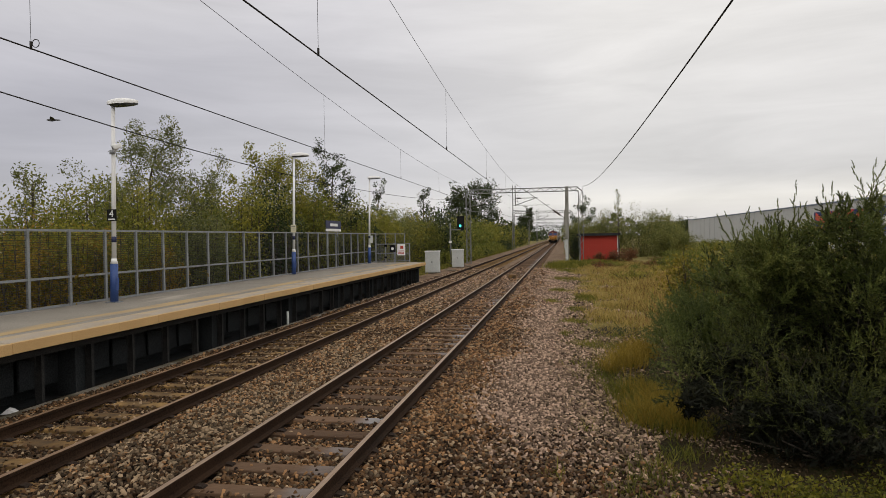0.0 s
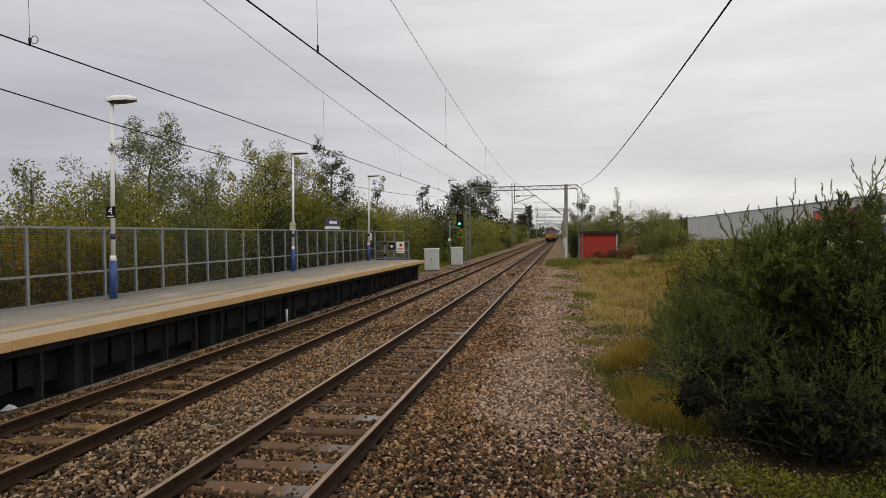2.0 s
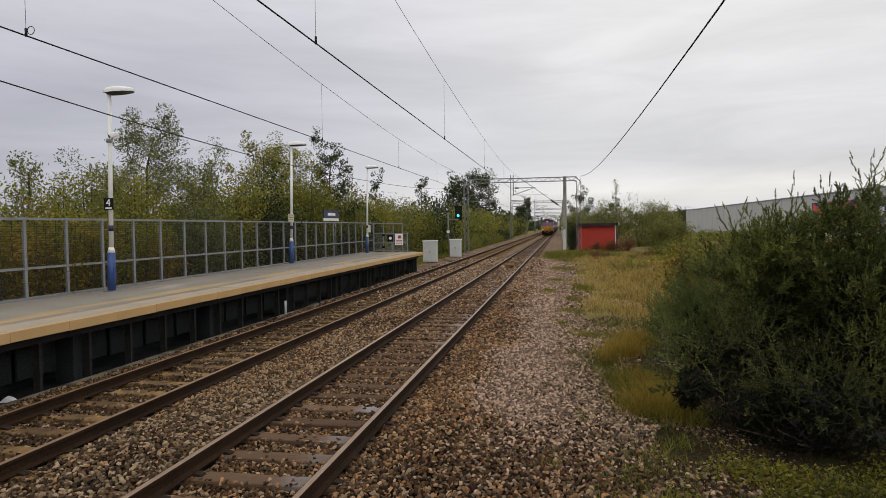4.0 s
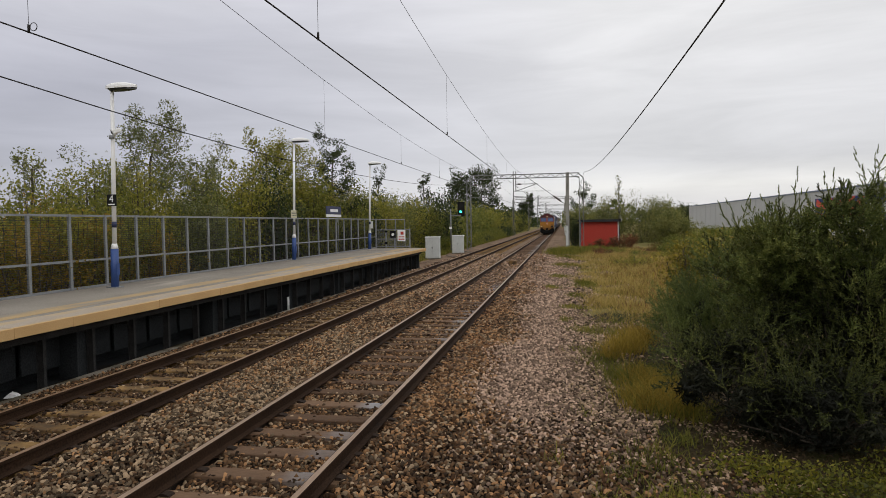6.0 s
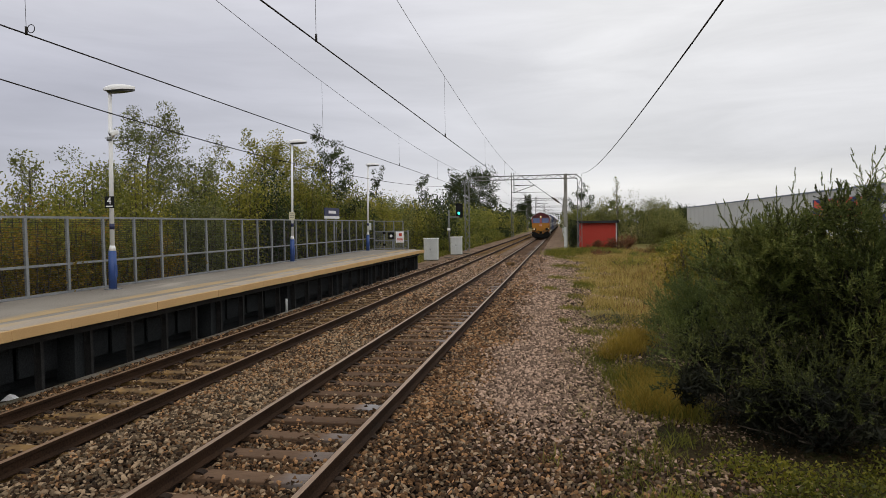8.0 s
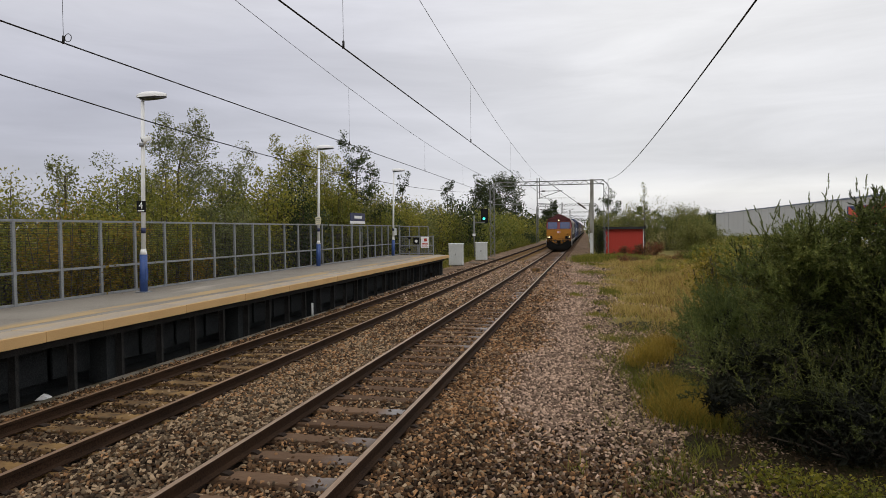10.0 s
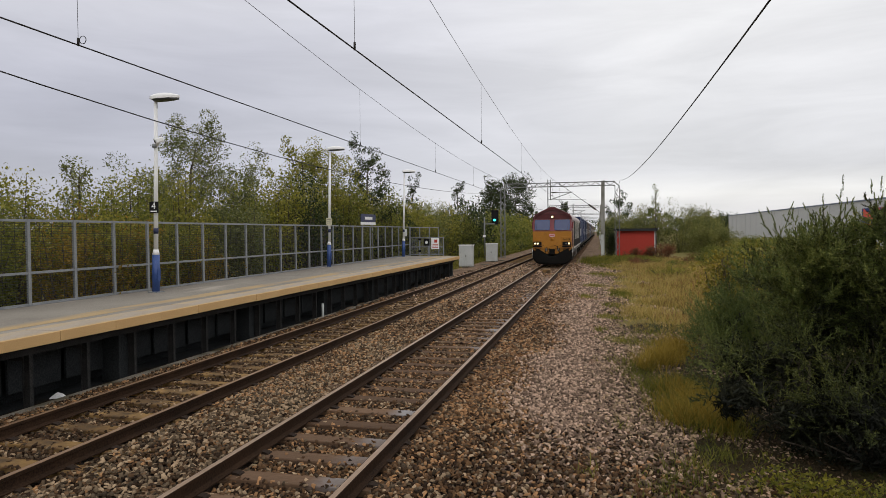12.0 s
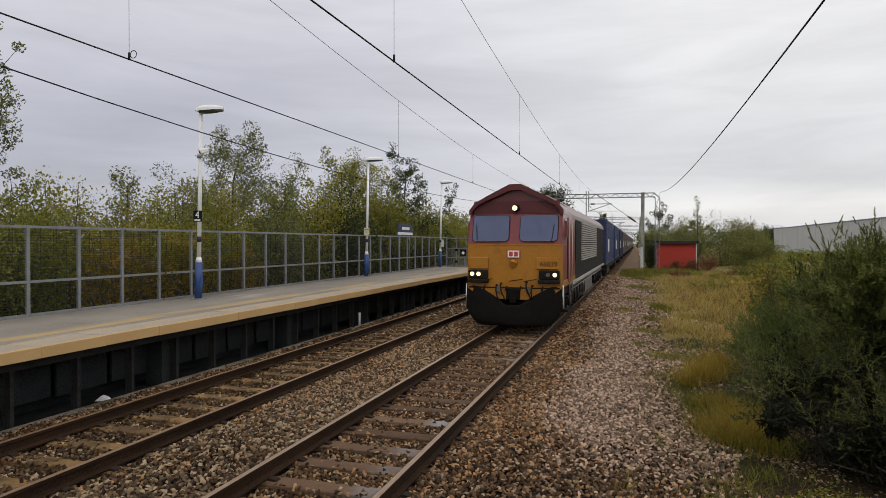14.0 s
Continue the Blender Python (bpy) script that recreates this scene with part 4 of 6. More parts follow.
def build_gantry(y, full=True):
    t = thing("gantry", (0, y, GROUND_Z), "grey steel overhead line gantry across the tracks", "gantry", "overhead line gantries")
    z = 6.88
    bm = lattice(B(), (-5.6, -0.25, z), (4.55, -0.25, z), (0, 0, 0.36), 0.45)
    lattice(bm, (-5.6, 0.25, z), (4.55, 0.25, z), (0, 0, 0.36), 0.45)
    for k in range(9):
        x = -5.6 + 1.26 * k
        tube(bm, (x, -0.25, z), (x, 0.25, z), 0.025, None, 4)
    part("beam", bm, "steel_grey", t, "lattice beam")
    for x0, s in ((-6.15, 1), (4.95, -1)):
        bm = B()
        for dy in (-0.25, 0.25):
            lattice(bm, (x0, dy, 0), (x0, dy, z - 0.1), (0.40 * s, 0, 0), 0.55)
            tube(bm, (x0, dy, z - 0.1), (x0 + 0.55 * s, dy, z + 0.36), 0.03, None, 5)
            tube(bm, (x0 + 0.40 * s, dy, z - 0.1), (x0 + 0.62 * s, dy, z), 0.03, None, 5)
        part("lattice_leg", bm, "steel_grey", t)
    bm = B()
    box(bm, 3.50, 3.62, -0.02, 0.02, 0, 7.35)
    box(bm, 3.30, 3.50, -0.13, 0.13, 0, 7.3)
    m = part("mast", bm, "mast_pale", t, "weathered upright mast")
    part("mast_plate", box(B(), 3.28, 3.52, -0.15, -0.132, 0.2, 2.3), "cabinet", m, "pale lower mast casing")
    # drop tubes and registration arms for both tracks
    for x in (-1.62, -1.38):
        part("drop_tube", tube(B(), (x, 0, 5.6 if x > -1.5 else 2.4), (x, 0, 7.55), 0.045, None, 6), "steel_grey", t)
    arm = B()
    tube(arm, (-1.38, 0, 6.32), (0.75, 0, 6.32), 0.035, None, 6)
    tube(arm, (-1.38, 0, 5.65), (0.55, 0, 6.30), 0.035, None, 6)
    tube(arm, (-1.62, 0, 5.15), (0.25, 0, 5.06), 0.028, None, 6)
    tube(arm, (-1.62, 0, 5.65), (1.9, 0, 5.62), 0.02, None, 6)
    part("registration_arm", arm, "steel_grey", t)
    arm = B()
    tube(arm, (-5.7, 0, 6.32), (-2.9, 0, 6.32), 0.035, None, 6)
    tube(arm, (-5.7, 0, 5.65), (-3.2, 0, 6.30), 0.035, None, 6)
    tube(arm, (-5.7, 0, 5.15), (-3.1, 0, 5.06), 0.028, None, 6)
    part("registration_arm", arm, "steel_grey", t)
    for x in (-5.45, -1.2):
        part("insulator", tube(B(), (x, 0, 6.32), (x + 0.35, 0, 6.32), 0.07, None, 8), "insul", t)
    return t


def wire_run(name, pts, r, label, group):
    """A taut wire through the points, as one swept tube."""
    bm = B()
    for p, q in zip(pts, pts[1:]):
        tube(bm, p, q, r, None, 6)
    return solo(name, bm, "copper", label, "cable", group)


def build_wires():
    g = "overhead wires"

    def sag(y, low, mid, k):
        return low + k * (y - mid) ** 2
    ys = [-20 + 3 * k for k in range(28)]
    for x, zc, lab in ((0.0, 4.72, "contact wire over the train's track"), (-3.4, 4.78, "contact wire over the platform track")):
        wire_run("contact_wire", [(x, -30, zc), (x, GY, zc), (x, 420, zc)], 0.0095, "thin black " + lab, g)
        # carrier wire, high at the supports and low in the middle of each span
        mid, low = 36.0, 5.78
        pts = [(x, y, min(7.2, sag(y, low, mid, 0.00152))) for y in ys if y <= 62]
        pts += [(x, GY + d, 5.78 + 0.95 * (1 - d / 25) ** 2) for d in (4, 10, 17, 25, 33, 42, 50)]
        pts += [(x, 120, 6.6), (x, 420, 6.3)]
        wire_run("carrier_wire", pts, 0.0055, "thin black carrier wire above the contact wire", g)
        drops = (6.82, 16.7, 25.1, 33.2, 41.5, 50.0) if x < -1 else (-1.5, 7.75, 16.9, 26.0, 35.0, 44.0, 52.0)
        for y in drops:
            top = min(7.2, sag(y, low, mid, 0.00152))
            d = thing("dropper", (x, y, zc), "thin dropper wire with a small clamp", "cable", "dropper wires")
            part("dropper_wire", tube(B(), (0, 0, 0), (0, 0, top - zc), 0.003, None, 5), "copper", d)
            part("clamp", tube(B(), (0, 0, -0.01), (0, 0, 0.09), 0.016, None, 6), "copper", d)
            if x < -1 and y < 10:
                bm = B()
                ring = [(0.05 * math.cos(a), 0, 0.06 + 0.05 * math.sin(a)) for a in (math.pi * k / 7 for k in range(15))]
                for p, q in zip(ring, ring[1:]):
                    tube(bm, (p[0] + 0.07, p[1], p[2]), (q[0] + 0.07, q[1], q[2]), 0.005, None, 5)
                part("loop", bm, "copper", d)
    for x, low, mid, k, kn in ((5.0, 5.0, 10.5, 0.00078, 0.00078), (-7.2, 4.83, 24.0, 0.00091, 0.0019)):
        pts = [(x, y, sag(y, low, mid, k if y > mid else kn)) for y in ys if y < GY] + [(x, GY, sag(GY, low, mid, k)), (x, GY + 30, 5.4), (x, GY + 60, 6.4)]
        wire_run("return_wire", pts, 0.013, "black sagging return wire beside the tracks", g)
    # the anchored tail wire with its long insulator by the mast
    w = thing("anchor_wire", (0, GY, 0), "anchored tail wire with a dark insulator by the mast", "cable")
    a, b = Vector((-0.4, -3.0, 6.6)), Vector((3.2, -0.4, 4.0))
    part("wire", tube(B(), a, a.lerp(b, 0.72), 0.02, None, 6), "copper", w)
    part("insulator", tube(B(), a.lerp(b, 0.72), a.lerp(b, 0.9), 0.085, None, 8), "insul", w)
    part("wire", tube(B(), a.lerp(b, 0.9), b, 0.02, None, 6), "copper", w)


def build_lineside():
    for x, y, w, h, n in ((-6.38, 45.5, 1.02, 1.62, "first"), (-5.82, 53.5, 0.95, 1.55, "second")):
        t = thing("equipment_cabinet", (x, y, -0.30), "pale grey lineside equipment cabinet", "cabinet", "lineside cabinets")
        part("plinth", box(B(), -w / 2 - 0.05, w / 2 + 0.05, -0.25, 0.4, -0.1, 0.1, 0.01), "concrete", t)
        part("body", box(B(), -w / 2, w / 2, -0.2, 0.35, 0.1, h, 0.015), "cabinet", t)
        part("lid", box(B(), -w / 2 - 0.04, w / 2 + 0.04, -0.25, 0.4, h, h + 0.06, 0.015), "white", t, "pale overhanging top")
        for s in (-1, 1):
            d = part("door", box(B(), s * w / 4 - w / 4 + 0.02, s * w / 4 + w / 4 - 0.02, -0.222, -0.203, 0.16, h - 0.05, 0.006), "cabinet", t)
            part("handle", box(B(), -s * -0.03 - 0.012, -s * -0.03 + 0.012, -0.245, -0.223, 0.8, 0.95), "steel_grey", d)
    t = thing("railway_signal", (-7.35, 58.7, -0.30), "black signal head with a lit green light on a grey post", "signal")
    part("post", tube(B(), (0, 0, 0), (0, 0, 4.0), 0.075, 0.07, 10), "steel_grey", t)
    part("bracket", box(B(), -0.05, 1.0, -0.04, 0.04, 3.3, 3.42), "steel_grey", t)
    hd = part("signal_head", box(B(), 0.66, 1.34, -0.02, 0.03, 3.30, 4.62, 0.02), "black", t, "black backboard")
    part("signal_case", box(B(), 0.76, 1.24, 0.032, 0.35, 3.4, 4.5, 0.03), "black", t)
    part("lens_hood", tube(B(), (1.0, -0.30, 3.72), (1.0, -0.021, 3.72), 0.16, 0.16, 14), "black", hd)
    part("green_light", tube(B(), (1.0, -0.312, 3.70), (1.0, -0.302, 3.70), 0.115, 0.115, 16), "green_glow", hd, "lit green light")
    part("number_plate", box(B(), -0.14, 0.14, -0.1, -0.08, 2.1, 2.32), "white", t, "small white plate")
    # loose cable covers and rubbish
    for x, y, rz, l in ((-5.1, 47.5, 50, 1.8), (-1.9, 38.5, 35, 1.3), (-5.2, 55, 40, 1.6)):
        s = solo("trough_lid", box(B(), -0.16, 0.16, -l / 2, l / 2, 0, 0.06, 0.01), "concrete", "pale concrete cable trough lid lying loose", "slab", at=(0, 0, 0))
        s.matrix_basis = pose(x, y, -0.22, 2, 3, rz)
    s = solo("track_box", box(B(), -0.22, 0.22, -0.3, 0.3, 0, 0.2, 0.02), "sleeper_tan", "tan track equipment box between the rails", "box")
    s.matrix_basis = pose(0.05, 38.2, -0.17)
    bm = B()
    prism(bm, [(-0.11, 0), (0.11, 0), (0.05, 0.05), (-0.02, 0.075)], -0.06, 0.06)
    s = solo("litter", bm, "plastic", "scrap of white plastic litter on the ballast", "litter")
    s.matrix_basis = pose(-5.16, 8.1, -0.19, 0, 0, 25)


def build_hut():
    t = thing("red_hut", (4.75, 63.0, GROUND_Z), "red lineside hut with a flat black felt roof", "hut")
    w, d, h = 3.45, 3.0, 2.70
    part("wall", box(B(), 0, w, 0.10, d, 0, h), "hut_side", t, "blue-grey side walls")
    n = 14
    board = mesh_of("board", box(B(), 0.0015, w / n - 0.0015, 0.06, 0.098, 0, h), "hut_red")
    for k in range(n):
        part("board", board, "hut_red", t).matrix_basis = pose(w * k / n, 0.002 * (k % 3), 0)
    part("corner_post", box(B(), -0.06, 0.0, 0.04, 0.16, 0, h), "hut_side", t)
    part("corner_post", box(B(), w, w + 0.09, 0.04, 0.16, 0, h), "cabinet", t)
    rf = box(B(), -0.25, w + 0.25, -0.25, d + 0.2, h, h + 0.10, 0.015)
    r = part("roof", rf, "felt", t, "flat black felt roof")
    part("fascia", box(B(), -0.27, w + 0.27, -0.29, -0.255, h - 0.10, h + 0.14), "felt", r)


def build_warehouse():
    t = thing("warehouse", (43.0, 0, GROUND_Z), "long pale grey clad warehouse with a blue and red sign", "building")
    y0, y1, h = 40.0, 216.0, 6.85
    part("wall", box(B(), 0, 0.3, y0, y1, 0, h), "shed", t, "pale grey cladding")
    part("wall", box(B(), 0.3, 38, y1 - 0.3, y1, 0, h), "shed", t)
    part("roof", prism(B(), [(0.3, h - 0.3), (38, h - 0.3), (38, h), (19, h + 0.35), (0.3, h - 0.05)], y0, y1 - 0.3), "roof_grey", t)
    part("roof_trim", box(B(), -0.12, 0.32, y0, y1 + 0.1, h - 0.02, h + 0.22), "shed_trim", t, "grey-blue roof edge")
    sheet = mesh_of("cladding_rib", box(B(), -0.05, -0.004, -0.04, 0.04, 0, h - 0.03), "shed")
    for k in range(29):
        part("cladding_rib", sheet, "shed", t).matrix_basis = pose(0, y0 + 2 + 6 * k, 0)
    for a, b in ((84, 94.6), (95, 111.4)):
        part("sign_panel", box(B(), -0.12, -0.06, a, b, 2.4, 5.7), "shed_blue", t, "dark blue sign panel")
    # red rays fanning over the blue panel
    cy, cz = 102.6, 2.9
    for k in range(13):
        pts = [(cy, cz)]
        for a in (math.pi * (k - 0.25) / 12, math.pi * (k + 0.25) / 12):
            c, d = math.cos(a), max(0.0, math.sin(a))
            reach = min(8.3 / max(abs(c), 1e-3), 2.75 / max(d, 1e-3))
            pts.append((cy + reach * c, cz + reach * d))
        part("sign_ray", prism(B(), pts, -0.15, -0.125, "x"), "shed_red", t, "orange-red ray")
    for k in range(4):
        part("sign_bar", box(B(), -0.15, -0.125, 86 + 2.0 * k, 87.2 + 2.0 * k, 3.3, 4.5), "white", t, "white lettering block")


# ---- train ----
TRAIN_AT_END, TRAIN_SPEED = 17.0, 13.15


def build_loco():
    t = thing("locomotive", (0, TRAIN_AT_END + 14 * TRAIN_SPEED, 0), "maroon and yellow diesel freight locomotive with lit headlights", "locomotive")
    W = 1.295
    L = 21.2
    # cross-section of the cab and of the engine body
    roof = [(-W, 3.10), (-W, 3.24), (-1.14, 3.44), (-0.80, 3.63), (-0.16, 3.95), (0.16, 3.95), (0.80, 3.63), (1.14, 3.44), (W, 3.24), (W, 3.10)]
    part("cab_lower", prism(B(), [(-W, 1.12), (W, 1.12), (W, 2.30), (-W, 2.30)], 0.05, 0.42), "gold", t, "dirty yellow cab front")
    part("cab_side", prism(B(), [(-W, 1.12), (W, 1.12), (W, 2.30), (-W, 2.30)], 0.422, 2.5), "maroon", t, "maroon cab side")
    bm = prism(B(), [(-W, 2.302), (W, 2.302), (W, 3.14), (-W, 3.14)], 0.10, 2.5)
    for v in bm.verts:
        if v.co.y < 0.2 and v.co.z > 3:
            v.co.y += 0.26
    part("cab_upper", bm, "maroon", t, "maroon cab upper front")
    # roof of the cab with its brow over the windscreens
    bm = prism(B(), [(-W, 3.145)] + roof[1:-1] + [(W, 3.145)], 0.48, 2.5)
    part("cab_roof", bm, "maroon", t, "maroon domed cab roof")
    ring_o = [(-W - 0.015, 3.12)] + [(x * 1.01, z + 0.015) for x, z in roof[1:-1]] + [(W + 0.015, 3.12)]
    ring_i = [(x * 0.93, 3.12 + (z - 3.12) * 0.80) for x, z in ring_o]
    bm = B()
    for a in range(len(ring_o) - 1):
        q = [ring_o[a], ring_o[a + 1], ring_i[a + 1], ring_i[a]]
        prism(bm, q, 0.26, 0.50)
    part("roof_brow", bm, "maroon_roof", t, "projecting roof brow")
    # panel in darker maroon, painting the shade inside the brow
    part("brow_panel", box(B(), -1.2, 1.2, 0.40, 0.47, 3.15, 3.5), "maroon_roof", t)
    part("waist_strip", box(B(), -W - 0.004, W + 0.004, 0.035, 2.5, 2.285, 2.315), "gold", t)
    # windscreens, set in raised surrounds
    for s in (-1, 1):
        def slab(x0, x1, z0, z1, y0, y1, bev):
            b = box(B(), x0, x1, y0, y1, z0, z1, 0)
            es = [e for e in b.edges if abs(e.verts[0].co.x - e.verts[1].co.x) < 1e-6 and abs(e.verts[0].co.z - e.verts[1].co.z) < 1e-6]
            bmesh.ops.bevel(b, geom=es, offset=bev, segments=4, affect="EDGES", profile=0.5)
            for v in b.verts:
                v.co.y += (v.co.z - 2.30) * 0.31
            return b
        x0, x1 = sorted((s * 0.14, s * 1.19))
        f = part("window_surround", slab(x0, x1, 2.385, 3.12, 0.075, 0.10, 0.10), "black", t, "black rubber surround")
        part("windscreen", slab(x0 + 0.018, x1 - 0.018, 2.403, 3.102, 0.060, 0.073, 0.08), "cab_glass", f, "windscreen with a blue sky reflection painted in")
        part("wiper", tube(B(), (s * 1.02, 0.04, 2.38), (s * 1.08, 0.20, 2.84), 0.008, None, 5), "black", f)
        part("window_ledge", box(B(), x0 + 0.08, x1 - 0.08, 0.058, 0.078, 2.388, 2.402), "roof_grey", f, "pale lower edge")
    part("top_light", tube(B(), (0, 0.20, 3.30), (0, 0.42, 3.30), 0.085, 0.11, 16), "black", t)
    part("top_headlight", tube(B(), (0, 0.19, 3.30), (0, 0.198, 3.30), 0.070, 0.070, 16), "lamp_glow", t, "lit round headlight")
    # light clusters in their housings
    for s in (-1, 1):
        x0, x1 = sorted((s * 0.70, s * 1.25))
        h = part("light_housing", box(B(), x0, x1, -0.08, 0.045, 1.36, 1.60, 0.03), "soot", t, "dark headlight housing")
        part("light_shelf", box(B(), x0 - 0.02, x1 + 0.02, -0.12, 0.04, 1.25, 1.345, 0.02), "soot", t, "grimy black shelf under the lights")
        for dx, lit in ((0.95, s < 0), (1.13, True)):
            r = 0.056
            part("headlight", tube(B(), (s * dx, -0.098, 1.49), (s * dx, -0.082, 1.49), r, r, 16), "lamp_glow" if lit else "steel_bare", h, "lit headlight" if lit else "unlit headlight")
    part("upper_box", box(B(), 0.62, 1.22, -0.02, 0.045, 1.63, 1.95, 0.015), "gold", t, "yellow raised panel")
    part("upper_box", box(B(), -1.22, -0.70, -0.02, 0.045, 1.63, 1.95, 0.015), "gold", t, "yellow raised panel")
    part("running_number", text_mesh("66039", 0.19, "black"), "black", t, "black running number").matrix_basis = pose(0.96, -0.025, 1.77, 90, 0, 0)
    lg = part("badge", box(B(), -0.19, 0.19, 0.03, 0.047, 1.92, 2.16, 0.012), "red_sign", t, "red bordered badge")
    part("badge_face", box(B(), -0.16, 0.16, 0.024, 0.029, 1.945, 2.135), "white", lg)
    for x in (-0.07, 0.07):
        part("badge_block", box(B(), x - 0.05, x + 0.05, 0.019, 0.0235, 1.975, 2.105), "red_sign", lg)
    part("horn_box", tube(B(), (0, -0.05, 1.76), (0, 0.045, 1.80), 0.09, 0.12, 12), "gold", t)
    # nose bottom: coupling pocket, pipes, plough
    part("lower_nose", prism(B(), [(-W, 1.115), (W, 1.115), (0.95, 0.86), (0.25, 0.80), (-0.25, 0.80), (-0.95, 0.86)], 0.02, 0.4), "gold", t, "yellow lower nose")
    part("coupling_pocket", box(B(), -0.19, 0.19, -0.03, 0.03, 0.80, 1.10, 0.02), "plough", t)
    part("coupler", box(B(), -0.09, 0.09, -0.12, -0.03, 0.72, 0.86, 0.03), "plough", t, "black knuckle coupler")
    pl = B()
    cols = []
    for k in range(41):
        x = -1.33 + 2.66 * k / 40
        u = abs(x)
        low = 0.10 + 0.46 * max(0.0, (u - 0.80) / 0.53) ** 2.2
        high = 0.66 + 0.50 * min(1.0, max(0.0, u - 0.22) / 0.80) ** 0.8
        bow = 0.24 * (u / 1.33) ** 2.4 - 0.16
        row = [(x, bow - 0.05 * math.cos(math.pi * (j / 6 - 0.25)), low + (high - low) * j / 6) for j in range(7)]
        row += [(x, y + 0.09, z) for x, y, z in reversed(row)]
        cols.append([pl.verts.new(c) for c in row])
    for a, b in zip(cols, cols[1:]):
        for j in range(14):
            pl.faces.new((a[j], b[j], b[(j + 1) % 14], a[(j + 1) % 14])).smooth = j < 6
    pl.faces.new(cols[0])
    pl.faces.new(list(reversed(cols[-1])))
    bmesh.ops.recalc_face_normals(pl, faces=pl.faces[:])
    part("snow_plough", pl, "plough", t, "broad black snow plough")
    for x in (-1.24, 1.24):
        part("grab_rail", tube(B(), (x * 1.075, 0.06, 0.62), (x * 1.075, 0.06, 1.22), 0.014, None, 6), "white", t)
    rng = random.Random(5)
    for k, x in enumerate((-0.46, -0.34, 0.36, 0.52)):
        bm = B()
        z = 1.18 + 0.05 * (k % 3)
        drop, sway = rng.uniform(0.34, 0.5), rng.uniform(-0.14, 0.18)
        pts = [(x + sway * s * s, -0.02 - 0.17 * math.sin(2.6 * s), z - drop * (s ** 1.4)) for s in (0, 0.12, 0.25, 0.4, 0.55, 0.7, 0.85, 1)]
        for p, q in zip(pts, pts[1:]):
            tube(bm, p, q, 0.02, None, 7)
        tube(bm, pts[0], (x, 0.03, z), 0.034, None, 8)
        part("brake_hose", bm, "soot", t, "grimy black air hose")
    for x in (-0.72, 0.10, 0.48):
        part("nose_handle", tube(B(), (x - 0.2, -0.02, 1.30), (x + 0.16, -0.02, 1.36), 0.012, None, 5), "soot", t)
    for x in (-0.40, 0.42):
        part("pipe_valve", box(B(), x - 0.06, x + 0.06, -0.08, 0.0, 0.98, 1.16, 0.015), "steel_bare", t)
    # side of the cab: door, window, handrails
    for s in (-1, 1):
        xs = s * W
        part("cab_side_window", box(B(), *sorted((xs, xs + s * 0.012)), 0.75, 1.35, 2.42, 3.02, 0.004), "cab_glass", t, "dark side window")
        part("cab_door", box(B(), *sorted((xs, xs + s * 0.02)), 1.62, 2.25, 1.20, 3.08, 0.008), "maroon", t)
        for y in (1.50, 2.36):
            part("handrail", tube(B(), (xs + s * 0.06, y, 0.9), (xs + s * 0.06, y, 2.9), 0.011, None, 6), "grille", t, "pale handrail")
        part("side_step", box(B(), *sorted((xs - s * 0.25, xs + s * 0.02)), 1.5, 2.4, 0.34, 0.40), "soot", t)
        part("side_step", box(B(), *sorted((xs - s * 0.25, xs + s * 0.02)), 1.5, 2.4, 0.74, 0.78), "soot", t)
        part("sand_box", box(B(), *sorted((xs - s * 0.22, xs - s * 0.02)), 0.55, 0.95, 0.50, 1.05, 0.02), "steel_bare", t, "greasy grey sand box")
        part("hanging_pipe", tube(B(), (xs - s * 0.05, 2.75, 0.3), (xs - s * 0.05, 2.75, 1.1), 0.035, None, 8), "steel_bare", t)
        part("mirror_frame", box(B(), *sorted((xs + s * 0.02, xs + s * 0.10)), 0.50, 0.56, 2.5, 2.95), "maroon", t)
        # valves, battery boxes and pipe runs hung under the sill
        for y, w, z in ((2.9, 0.3, 0.62), (3.6, 0.5, 0.9), (5.0, 0.6, 0.88), (6.6, 0.7, 0.70), (7.5, 0.4, 0.62), (13.8, 0.6, 0.7), (15.0, 0.8, 0.85)):
            part("equipment_box", box(B(), *sorted((xs - s * 0.22, xs - s * 0.03)), y, y + w, z - 0.16, z + 0.16, 0.02), "soot", t)
        for z, r in ((1.02, 0.02), (0.93, 0.026)):
            part("pipe_run", tube(B(), (xs + s * 0.01, 2.6, z), (xs + s * 0.01, 18.6, z), r, None, 6), "steel_bare", t, "grey pipe along the sill")
        for k in range(6):
            y = 3.1 + 0.95 * k
            part("pipe_drop", tube(B(), (xs, y, 1.0), (xs - s * 0.03, y + 0.2, 0.45), 0.018, None, 6), "steel_bare", t)
        # no real recess: a flat black strip paints its shade
        part("door_recess", box(B(), *sorted((xs, xs + s * 0.006)), 1.40, 1.60, 1.20, 3.05), "soot", t, "flat dark strip painting the shaded gap before the door")
    # hose cocks over the plough
    for k, x in enumerate((-0.82, -0.2, 0.18, 0.78)):
        part("hose_cock", tube(B(), (x, -0.06, 1.05), (x + 0.03, -0.02, 1.17), 0.03, 0.02, 8), "soot", t)
    part("nose_crease", box(B(), -1.25, 1.25, 0.012, 0.045, 1.10, 1.135), "soot", t, "grimy seam")
    # engine body
    part("body_side", prism(B(), [(-W, 1.12), (W, 1.12), (W, 3.10), (-W, 3.10)], 2.52, 3.8), "maroon", t, "maroon body side")
